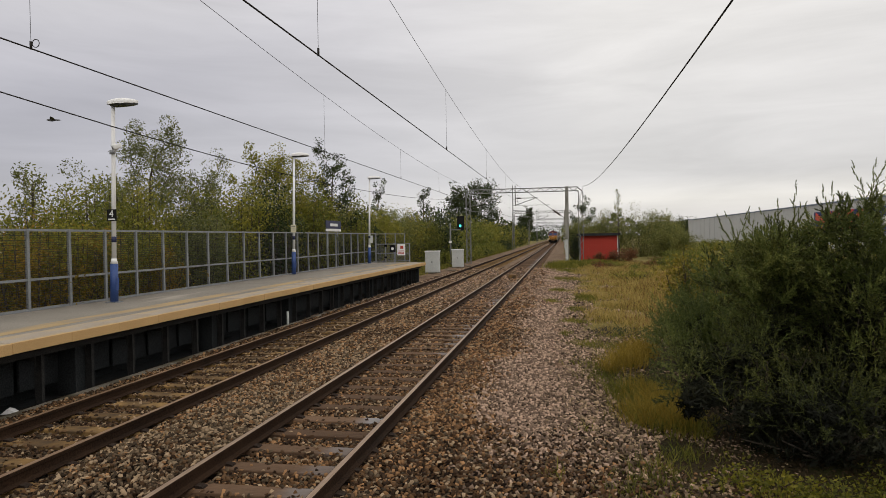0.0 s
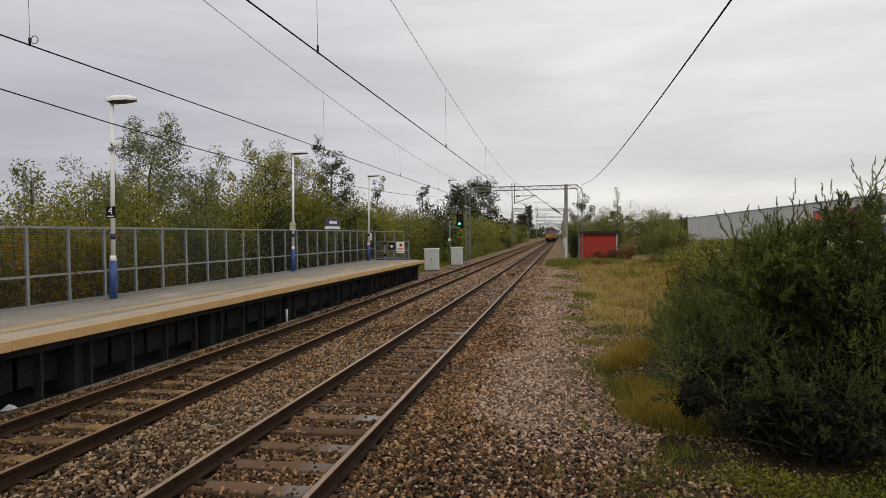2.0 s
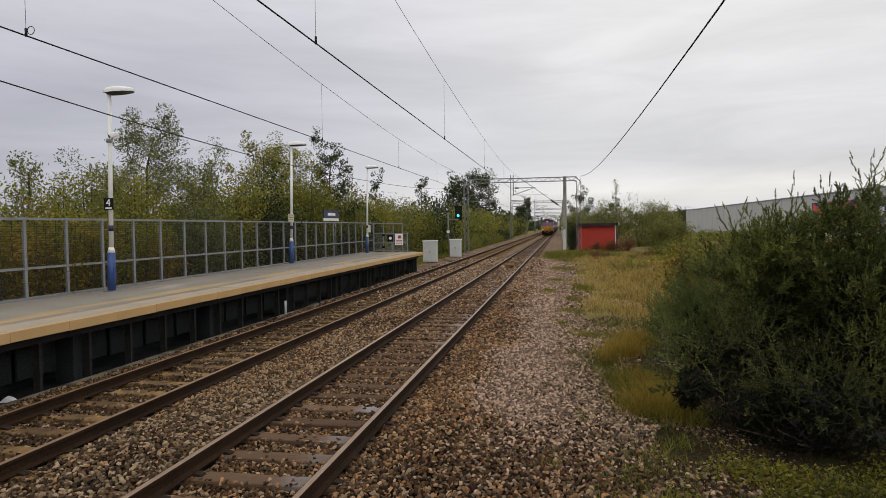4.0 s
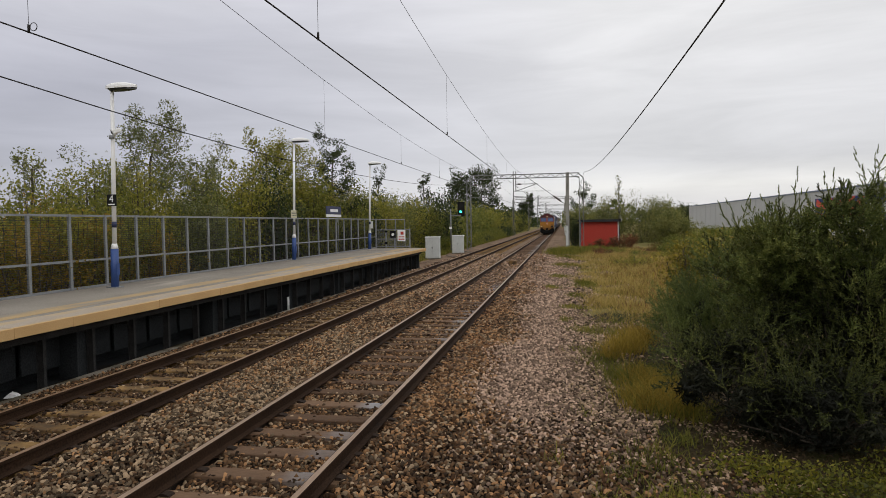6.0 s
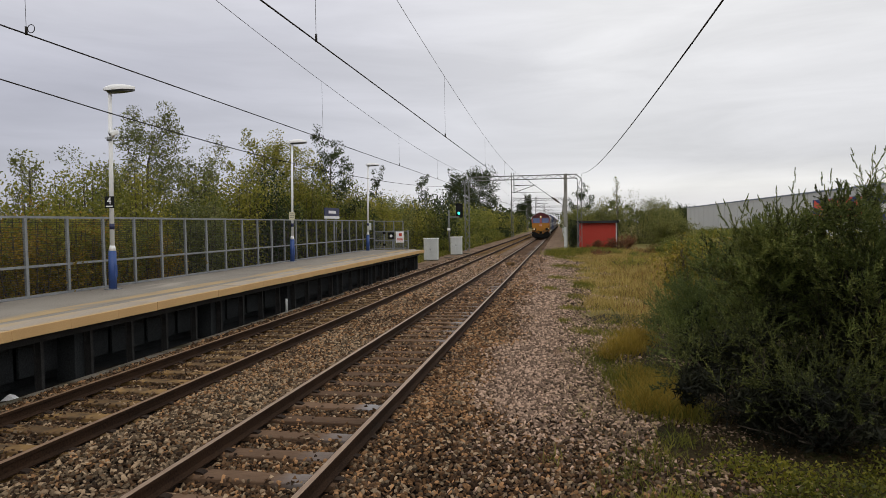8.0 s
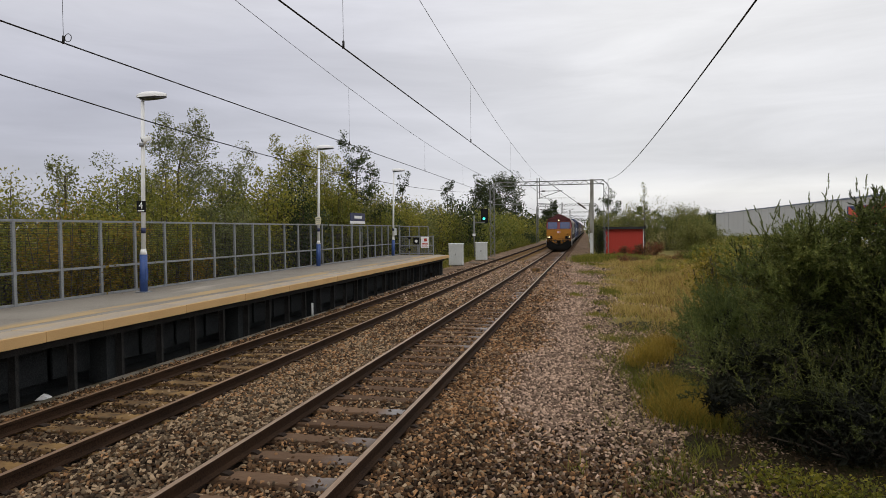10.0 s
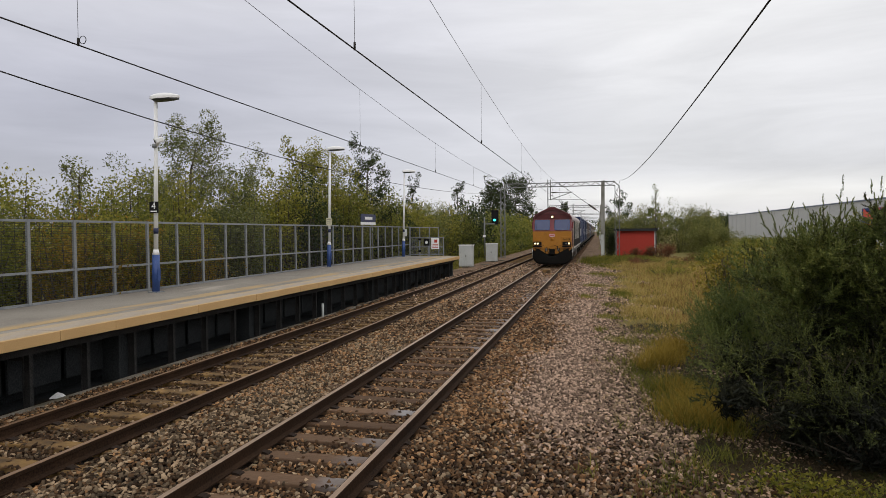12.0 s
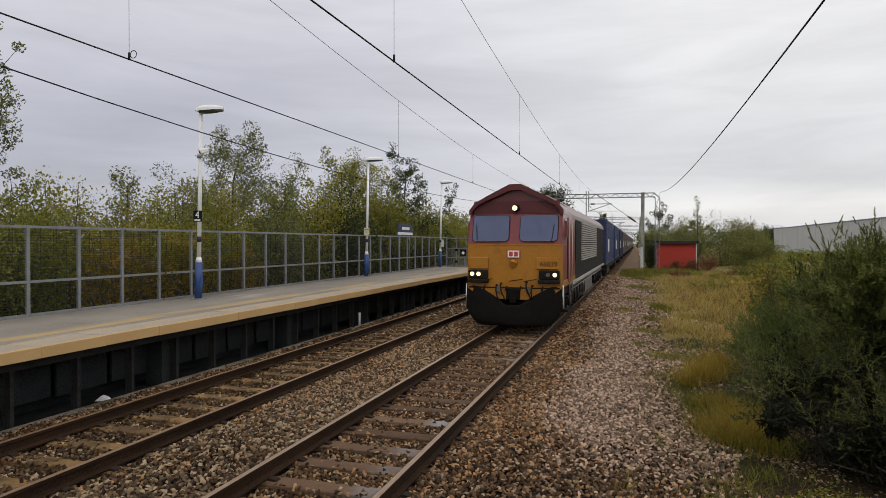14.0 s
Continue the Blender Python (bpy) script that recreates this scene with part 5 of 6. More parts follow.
    part("engine_casing", prism(B(), [(-W, 1.12), (W, 1.12), (W, 3.10), (-W, 3.10)], 3.802, L - 0.1), "soot", t, "sooty dark engine casing")
    part("body_roof", prism(B(), [(-W, 3.105), (W, 3.105), (W, 3.22), (1.10, 3.50), (0.6, 3.78), (-0.6, 3.78), (-1.10, 3.50), (-W, 3.22)], 2.52, L - 0.1), "roof_maroon", t, "maroon sloping roof paled to paint reflected sky")
    part("side_band", box(B(), -W - 0.012, W + 0.012, 0.42, 3.8, 1.13, 1.30), "gold", t, "yellow band along the side")
    for s in (-1, 1):
        xs = s * (W + 0.004)
        part("dark_panel", box(B(), *sorted((xs, xs + s * 0.02)), 3.9, 5.8, 1.75, 3.05), "soot", t, "dark radiator recess")
        for k in range(17):
            z = 1.72 + 0.082 * k
            part("louvre", box(B(), *sorted((xs, xs + s * 0.05)), 6.0, 14.2, z, z + 0.046), "grille", t)
        part("sill_rail", box(B(), *sorted((xs - s * 0.1, xs + s * 0.06)), 2.52, L - 0.1, 1.08, 1.16), "grille", t, "pale sill")
    for y in (4.5, 8.0, 11.5, 15.0, 18.5):
        part("roof_hatch", box(B(), -0.5, 0.5, y - 1.2, y + 1.2, 3.76, 3.86, 0.02), "roof_grey", t)
    part("rear_cab", prism(B(), [(-W, 1.0)] + roof[1:-1] + [(W, 1.0)], L - 0.1, L), "gold", t, "yellow rear end")
    # underframe, tank and bogies
    part("underframe", box(B(), -1.2, 1.2, 0.4, L - 0.2, 0.85, 1.08), "soot", t)
    part("fuel_tank", box(B(), -1.2, 1.2, 8.3, 13.2, 0.28, 0.85, 0.08), "steel_bare", t, "greasy grey fuel tank")
    for s in (-1, 1):
        part("air_tank", tube(B(), (s * 1.12, 8.6, 0.98), (s * 1.12, 12.8, 0.98), 0.12, None, 10), "steel_bare", t, "grey air tank")
    for y in (3.9, 17.3):
        for s in (-1, 1):
            bg = B()
            box(bg, *sorted((s * 0.98, s * 1.10)), y - 2.5, y + 2.5, 0.55, 0.82, 0.02)
            for dy in (-1.95, 0, 1.95):
                box(bg, *sorted((s * 1.0, s * 1.16)), y + dy - 0.2, y + dy + 0.2, 0.34, 0.72, 0.03)
                tube(bg, (s * 1.13, y + dy - 0.42, 0.36), (s * 1.13, y + dy - 0.42, 0.78), 0.075, None, 8)
                tube(bg, (s * 1.13, y + dy + 0.42, 0.36), (s * 1.13, y + dy + 0.42, 0.78), 0.075, None, 8)
            part("bogie_frame", bg, "soot", t, "black bogie side frame")
            part("sand_pipe", tube(B(), (s * 1.2, y - 2.6, 0.95), (s * 0.9, y - 2.75, 0.12), 0.03, None, 6), "steel_bare", t)
        for dy in (-1.95, 0, 1.95):
            w = tube(B(), (-0.82, y + dy, 0.53), (-0.70, y + dy, 0.53), 0.53, None, 24)
            tube(w, (0.70, y + dy, 0.53), (0.82, y + dy, 0.53), 0.53, None, 24)
            tube(w, (-0.7, y + dy, 0.53), (0.7, y + dy, 0.53), 0.09, None, 8)
            part("wheelset", w, "steel_bare", t)
    return t


WAGON_LEN = 15.2


def build_wagon():
    t = thing("container_wagon", (0, 0, 0), "dark flat container wagon with brown-grey bogies", "wagon", "wagons of the train")
    L = WAGON_LEN - 0.9
    fr = B()
    for s in (-1, 1):
        box(fr, *sorted((s * 1.05, s * 1.28)), 0, L, 0.80, 1.02)
    for k in range(9):
        y = L * k / 8
        box(fr, -1.05, 1.05, max(0, y - 0.15), min(L, y + 0.15), 0.82, 1.0)
    part("deck", fr, "soot", t)
    for y in (-0.3, L + 0.3):
        for s in (-1, 1):
            part("buffer", tube(B(), (s * 0.87, y - 0.28, 0.98), (s * 0.87, y + 0.28, 0.98), 0.16, None, 10), "soot", t)
    for y in (1.9, L - 1.9):
        for s in (-1, 1):
            bg = box(B(), *sorted((s * 0.95, s * 1.08)), y - 1.3, y + 1.3, 0.45, 0.72)
            for dy in (-0.9, 0.9):
                box(bg, *sorted((s * 0.98, s * 1.14)), y + dy - 0.16, y + dy + 0.16, 0.32, 0.66)
            part("bogie_side", bg, "soot", t)
        for dy in (-0.9, 0.9):
            w = tube(B(), (-0.82, y + dy, 0.42), (-0.70, y + dy, 0.42), 0.42, None, 16)
            tube(w, (0.70, y + dy, 0.42), (0.82, y + dy, 0.42), 0.42, None, 16)
            tube(w, (-0.70, y + dy, 0.42), (0.70, y + dy, 0.42), 0.08, None, 8)
            part("wheelset", w, "steel_bare", t)
    return t


def build_container(material, label):
    t = thing("shipping_container", (0, 0, 0), label, "container", "containers on the train")
    L, w, h = 12.2, 1.22, 2.75
    part("core", box(B(), -w + 0.04, w - 0.04, 0.08, L - 0.08, 0.05, h - 0.05), material, t, "corrugated steel sides")
    n = 56
    for s in (-1, 1):
        ribs = B()
        for k in range(n):
            y = 0.18 + (L - 0.36) * k / n
            box(ribs, *sorted((s * (w - 0.04), s * (w - 0.008))), y, y + 0.13, 0.14, h - 0.14)
        part("corrugated_side", ribs, material, t)
    fr = B()
    for s in (-1, 1):
        for z in (0, h - 0.12):
            box(fr, *sorted((s * (w - 0.10), s * w)), 0, L, z, z + 0.12)
        for y in (0, L - 0.14):
            box(fr, *sorted((s * (w - 0.14), s * w)), y, y + 0.14, 0.12, h - 0.12)
    for y in (0, L - 0.1):
        for z in (0, h - 0.12):
            box(fr, -w + 0.1, w - 0.1, y, y + 0.1, z, z + 0.12)
    part("corner_frame", fr, material, t)
    for s in (-1, 1):
        part("lettering_bar", box(B(), *sorted((s * (w - 0.008), s * (w + 0.004))), 2.2, 4.0, 0.75, 1.55), "white", t, "unreadable white lettering block")
    return t


def build_bird():
    t = thing("bird", (0, 0, 0), "grey bird in flight with spread wings", "bird")
    bm = B()
    rows = []
    for u, r in ((-0.18, 0.008), (-0.12, 0.035), (-0.02, 0.05), (0.08, 0.03), (0.20, 0.02), (0.26, 0.004)):
        rows.append([bm.verts.new((u, r * math.cos(a), r * math.sin(a))) for a in (math.pi * k / 4 for k in range(8))])
    for a, b in zip(rows, rows[1:]):
        for k in range(8):
            bm.faces.new((a[k], a[(k + 1) % 8], b[(k + 1) % 8], b[k])).smooth = True
    part("body", bm, "bird", t)
    for s in (-1, 1):
        part("wing", prism(B(), [(-0.07, 0), (0.08, 0), (0.10, s * 0.18), (0.07, s * 0.33), (0.0, s * 0.2)], 0.01, 0.022, "z"), "bird", t).rotation_euler = (s * 0.12, 0, 0)
    return t


# ---- plants ----
def leaf_verts(rng, p, size, slim=1.0):
    """A folded rhombic leaf at each place, turned at random."""
    n = len(p)
    base = np.array([[0, -0.5, 0], [0.30, 0, 0.06], [0, 0.55, 0], [-0.30, 0, 0.06]]) * np.array([0.86 * slim, 1, 1])
    v = base[None] * (size * rng.uniform(0.6, 1.3, n))[:, None, None]
    v = np.einsum("nij,nkj->nki", random_turns(rng, n), v)
    return v + p[:, None, :]


def leaf_mesh(name, p, size, material, seed, slim=1.0):
    rng = np.random.default_rng(seed)
    v = leaf_verts(rng, p, size, slim)
    f = np.arange(len(p) * 4).reshape(-1, 4)
    return fast_mesh(name, v.reshape(-1, 3), f, material)


def clump_points(rng, centres, radii, n):
    """Places gathered in many small clumps, thicker towards their skins."""
    k = rng.integers(0, len(centres), n)
    d = rng.normal(size=(n, 3))
    d /= np.linalg.norm(d, axis=1)[:, None]
    return centres[k] + d * (radii[k] * rng.uniform(0.25, 1.0, n) ** 0.5)[:, None] * np.array([1, 1, 0.85])


def branch_skeleton(rng, height, spread, limbs, lean=0.0, start=0.25):
    """Trunk and limbs as tapered segments, and the places at their ends."""
    bm, tips = B(), []
    top = Vector((lean, 0, height * 0.93))
    last, r = Vector((0, 0, -0.1)), 0.020 * height + 0.02
    stem = []
    for k in range(1, 7):
        q = top * (k / 6) + Vector((rng.normal(0, 0.035 * spread), rng.normal(0, 0.035 * spread), 0))
        tube(bm, last, q, r, r * 0.75, 7)
        stem.append((q, r * 0.75))
        last, r = q, r * 0.75
    for k in range(limbs):
        u = start + (0.98 - start) * (k + rng.uniform(0, 0.8)) / limbs
        i = min(5, int(u * 6))
        base = stem[i][0].lerp(stem[max(0, i - 1)][0], 1 - (u * 6 - i))
        a = k * 2.4 + rng.uniform(-0.5, 0.5)
        reach = spread * (1.05 - 0.75 * abs(u - 0.45) * 1.5) * rng.uniform(0.6, 1.05)
        mid = base + Vector((math.cos(a) * reach * 0.5, math.sin(a) * reach * 0.5, height * rng.uniform(0.03, 0.08)))
        end = base + Vector((math.cos(a) * reach, math.sin(a) * reach, height * rng.uniform(0.08, 0.2)))
        tube(bm, base, mid, stem[i][1] * 0.5, stem[i][1] * 0.3, 5)
        tube(bm, mid, end, stem[i][1] * 0.3, 0.006, 5)
        for w in (0.45, 0.7, 0.9, 1.0):
            c = base.lerp(mid, w * 2) if w < 0.5 else mid.lerp(end, w * 2 - 1)
            tips.append(tuple(c))
            side = c + Vector((rng.normal(0, 0.16 * spread), rng.normal(0, 0.16 * spread), rng.uniform(0.0, 0.1) * height))
            tube(bm, c, side, 0.012, 0.004, 4)
            tips.append(tuple(side))
    tips.append(tuple(top))
    tips.append(tuple(top * 0.96))
    return bm, np.array(tips)


def plant_tree(name, at, height, spread, leaves, size, material, seed, label, category="tree", limbs=14, clump=0.34, lean=0.0, start=0.25, group="trees and shrubs", turn=None):
    rng = np.random.default_rng(seed)
    t = thing(name, at, label, category, group, rz=float(rng.uniform(0, 360)) if turn is None else turn)
    bm, tips = branch_skeleton(rng, height, spread, limbs, lean, start)
    part("trunk", bm, "bark", t, "bare trunk and limbs")
    radii = rng.uniform(0.6, 1.3, len(tips)) * clump * (0.5 + 0.5 * spread)
    p = clump_points(rng, tips, radii, leaves)
    part("crown", leaf_mesh("crown", p, size, material, seed + 1), material, t, "loose leafy crown")
    return t


def plant_shrub(name, at, wide, deep, high, leaves, size, material, seed, label, group="trees and shrubs", lumps=26):
    """A many-stemmed shrub: arching stems from the ground with clumps along them."""
    rng = np.random.default_rng(seed)
    t = thing(name, at, label, "shrub", group)
    bm, c = B(), []
    for k in range(lumps):
        a, rr = rng.uniform(0, 2 * math.pi), rng.uniform(0.05, 1) ** 0.6
        x, y = math.cos(a) * rr * wide / 2, math.sin(a) * rr * deep / 2
        z = high * (1 - 0.42 * rr ** 2) * rng.uniform(0.72, 1.05)
        root, mid, end = Vector((x * 0.3, y * 0.3, -0.1)), Vector((x * 0.75, y * 0.75, z * 0.55)), Vector((x, y, z))
        tube(bm, root, mid, 0.03, 0.018, 5)
        tube(bm, mid, end, 0.018, 0.005, 4)
        for u in (0.1, 0.35, 0.6, 0.85, 1.0):
            c.append(tuple(root.lerp(mid, u)))
            c.append(tuple(mid.lerp(end, u)))
        for u in (0.8, 0.9, 0.98):
            c.append((x + rng.normal(0, 0.1 * wide), y + rng.normal(0, 0.1 * deep), z * u))
        for u in (0.12, 0.32, 0.55, 0.78):
            c.append((x * rng.uniform(0.8, 1.1), y * rng.uniform(0.8, 1.1), z * u))
    c = np.array(c)
    part("stem", bm, "bark", t, "thin brown stems")
    radii = rng.uniform(0.5, 1.2, len(c)) * 0.13 * (wide + deep + high) / 3 + 0.06
    p = clump_points(rng, c, radii, leaves)
    p[:, 2] = np.maximum(p[:, 2], 0.02)
    part("crown", leaf_mesh("crown", p, size, material, seed + 1), material, t, "dense leaves")
    return t


def sprig_mesh(rng, origins, ways, lengths, needles, size, width):
    """Spiny shoots: thin needles set round each stem, and the stem itself as a sliver."""
    n = len(origins)
    up = np.array([0, 0, 1.0])
    w = ways / np.linalg.norm(ways, axis=1)[:, None]
    a = np.cross(w, up + 1e-3)
    a /= np.linalg.norm(a, axis=1)[:, None]
    b = np.cross(w, a)
    k = np.arange(needles)
    u = (k + 0.5) / needles
    ang = k * 2.4
    base = origins[:, None, :] + w[:, None, :] * (lengths[:, None] * u[None])[..., None]
    out = a[:, None, :] * np.cos(ang)[None, :, None] + b[:, None, :] * np.sin(ang)[None, :, None]
    way = out * 0.65 + w[:, None, :] * 0.8 + rng.normal(0, 0.2, (n, needles, 3))
    way /= np.linalg.norm(way, axis=2)[..., None]
    ln = size * rng.uniform(0.6, 1.2, (n, needles, 1)) * (1.15 - 0.6 * u)[None, :, None]
    side = np.cross(way, w[:, None, :])
    side /= np.linalg.norm(side, axis=2)[..., None] + 1e-6
    v = np.stack([base - side * width, base + side * width, base + way * ln], 2).reshape(-1, 3)
    st = np.stack([origins - a * width * 0.8, origins + a * width * 0.8, origins + w * lengths[:, None]], 1).reshape(-1, 3)
    v = np.concatenate([v, st])
    return v, np.arange(len(v)).reshape(-1, 3)


def plant_gorse(name, at, lobes, sprigs, seed, label, shoots=(), material="gorse"):
    """lobes: rows of centre x, y, z and radii."""
    rng = np.random.default_rng(seed)
    t = thing(name, at, label, "shrub", "gorse bushes")
    main = np.array(lobes, float)
    lobes = []
    for row in main:
        for j in range(13):
            e = rng.normal(size=3)
            e[2] = abs(e[2]) * 0.9 - 0.25
            e /= np.linalg.norm(e)
            c = row[:3] + e * row[3:6] * rng.uniform(0.62, 0.88)
            rad = rng.uniform(0.24, 0.46)
            if c[2] > 0.15 and (c[1] > -1.15 or c[2] > 0.8 or c[0] < 0.1):
                lobes.append((*c, rad * 1.1, rad * 1.1, rad * rng.uniform(0.8, 1.15)))
    # growth round the foot of each tall shoot
    for x, y, z, dx, dy, length in shoots:
        for up in (-0.55, -0.28, 0.02 if x < -0.2 else 0.2):
            rad = rng.uniform(0.17, 0.27)
            lobes.append((x + dx * up + rng.normal(0, 0.1), y + rng.normal(0, 0.15), z + up, rad, rad, rad * 1.1))
    lobes = np.array(lobes)
    # sprigs thin out low down, baring the near-black hearts painted as shade
    area = (lobes[:, 3] * lobes[:, 4] + lobes[:, 3] * lobes[:, 5] + lobes[:, 4] * lobes[:, 5]) * np.clip(lobes[:, 2] - 0.35, 0.07, 2.2)
    # short branches standing out of each tuft, set with side sprigs
    branches = sprigs // 8
    k = rng.choice(len(lobes), branches, p=area / area.sum())
    d = rng.normal(size=(branches, 3))
    d[:, 2] = np.abs(d[:, 2]) * 0.95 - 0.4
    d /= np.linalg.norm(d, axis=1)[:, None]
    foot = lobes[k, :3] + d * lobes[k, 3:6] * rng.uniform(0.55, 0.95, (branches, 1))
    way = d * 0.9 + np.array([0, 0, 0.32]) + rng.normal(0, 0.25, d.shape)
    way /= np.linalg.norm(way, axis=1)[:, None]
    length = rng.uniform(0.18, 0.42, branches) * np.clip(lobes[k, 3] / 0.36, 0.7, 1.3)
    across = np.cross(way, np.array([0.1, 0.2, 1.0]))
    across /= np.linalg.norm(across, axis=1)[:, None]
    third = np.cross(way, across)
    j = np.arange(8)
    u = 0.1 + 0.9 * j / 7
    ang = j * 2.4
    spread = 0.95 - 0.75 * u
    o = foot[:, None] + way[:, None] * (length[:, None] * u)[..., None] + np.array([0, 0, 0.12]) * (u ** 2 * length[:, None])[..., None]
    turn = across[:, None] * np.cos(ang)[None, :, None] + third[:, None] * np.sin(ang)[None, :, None]
    ways = way[:, None] * (0.55 + 0.45 * u)[None, :, None] + turn * spread[None, :, None] + np.array([0, 0, 0.25]) + rng.normal(0, 0.12, o.shape)
    lens = length[:, None] * (0.62 - 0.30 * u)[None] * rng.uniform(0.7, 1.3, o.shape[:2])
    # young growth gets commoner with height, which paints light from above into the tufts
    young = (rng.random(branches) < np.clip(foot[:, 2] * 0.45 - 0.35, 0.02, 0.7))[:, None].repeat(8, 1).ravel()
    o, ways, lens = o.reshape(-1, 3), ways.reshape(-1, 3), lens.ravel()
    for pick, m, word in ((~young, material, "dense dark green spines"), (young, "gorse_light", "paler young growth, commoner higher up to paint top light")):
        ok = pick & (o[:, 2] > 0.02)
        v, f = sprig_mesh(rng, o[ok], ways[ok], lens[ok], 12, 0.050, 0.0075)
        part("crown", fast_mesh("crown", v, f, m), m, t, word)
    # woody inside
    bm = B()
    for x, y, z, rx, ry, rz in main:
        for j in range(14):
            e = rng.normal(size=3)
            e[2] = abs(e[2])
            e /= np.linalg.norm(e)
            tube(bm, (x * 0.9, y * 0.9, 0.0), (x + e[0] * rx * 0.85, y + e[1] * ry * 0.85, max(0.1, z + e[2] * rz * 0.85)), 0.022, 0.006, 5)
    part("stem", bm, "bark", t, "woody brown stems")
    # near-black leaves fill the hearts, painting shade into the crevices
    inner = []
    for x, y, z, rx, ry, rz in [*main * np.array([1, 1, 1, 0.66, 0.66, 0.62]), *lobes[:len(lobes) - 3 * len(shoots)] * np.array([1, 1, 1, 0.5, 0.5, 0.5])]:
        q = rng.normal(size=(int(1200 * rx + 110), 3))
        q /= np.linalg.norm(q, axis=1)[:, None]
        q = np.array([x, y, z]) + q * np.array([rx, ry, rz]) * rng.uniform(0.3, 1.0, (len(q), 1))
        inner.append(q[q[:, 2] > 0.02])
    part("inner_growth", leaf_mesh("inner_growth", np.concatenate(inner), 0.12, "gorse_heart", seed + 2, 0.36), "gorse_heart", t, "near-black inner growth painting the crevice shade")
    if shoots:
        o, way, ln = [], [], []
        for x, y, z, dx, dy, length in shoots:
            s0, w0 = np.array([x, y, z]), np.array([dx, dy, 1.0])
            w0 /= np.linalg.norm(w0)
            seg = int(length / 0.09) + 1
            for j in range(seg):
                o.append(s0 + w0 * length * j / seg + np.array([0.015 * math.sin(j * 1.7 + x * 9), 0.015 * math.cos(j * 1.3), 0]))
                way.append(w0)
                ln.append(length / seg * 1.25)
            for j in range(int(length / 0.16)):
                a = j * 2.4 + x * 7
                o.append(s0 + w0 * length * (0.25 + 0.6 * j * 0.16 / length))
                way.append(w0 + 0.8 * np.array([math.cos(a), math.sin(a), 0]))
                ln.append(0.16 * (1.2 - 0.7 * j * 0.16 / length))
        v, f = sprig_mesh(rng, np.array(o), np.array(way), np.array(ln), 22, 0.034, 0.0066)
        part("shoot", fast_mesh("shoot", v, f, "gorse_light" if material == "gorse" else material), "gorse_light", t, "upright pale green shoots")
    return t


def grass_patch(name, n, where, tall, material, seed, label, width=0.006, bend=0.35):
    """Blades of two joints each; where(rng, n) gives their feet."""
    rng = np.random.default_rng(seed)
    p = where(rng, n)
    n = len(p)
    h = tall * rng.uniform(0.35, 1.15, n)
    a = rng.uniform(0, 2 * math.pi, n)
    side = np.stack([np.cos(a), np.sin(a), 0 * a], -1) * (width * rng.uniform(0.6, 1.4, n))[:, None]
    b = rng.uniform(0, 2 * math.pi, n)
    tip = np.stack([np.cos(b), np.sin(b), 0 * b], -1) * (h * bend * rng.uniform(0.2, 1.6, n))[:, None]
    z = np.array([0, 0, 1.0])
    v = np.stack([p - side, p + side, p + tip * 0.35 + z * (h * 0.6)[:, None] + side * 0.7, p + tip * 0.35 + z * (h * 0.6)[:, None] - side * 0.7, p + tip + z * h[:, None]], 1)
    f = (np.arange(n)[:, None, None] * 5 + np.array([[0, 1, 2], [0, 2, 3], [3, 2, 4]])[None]).reshape(-1, 3)
    solo(name, fast_mesh(name, v.reshape(-1, 3), f, material), material, label, "grass", kind="stuff")


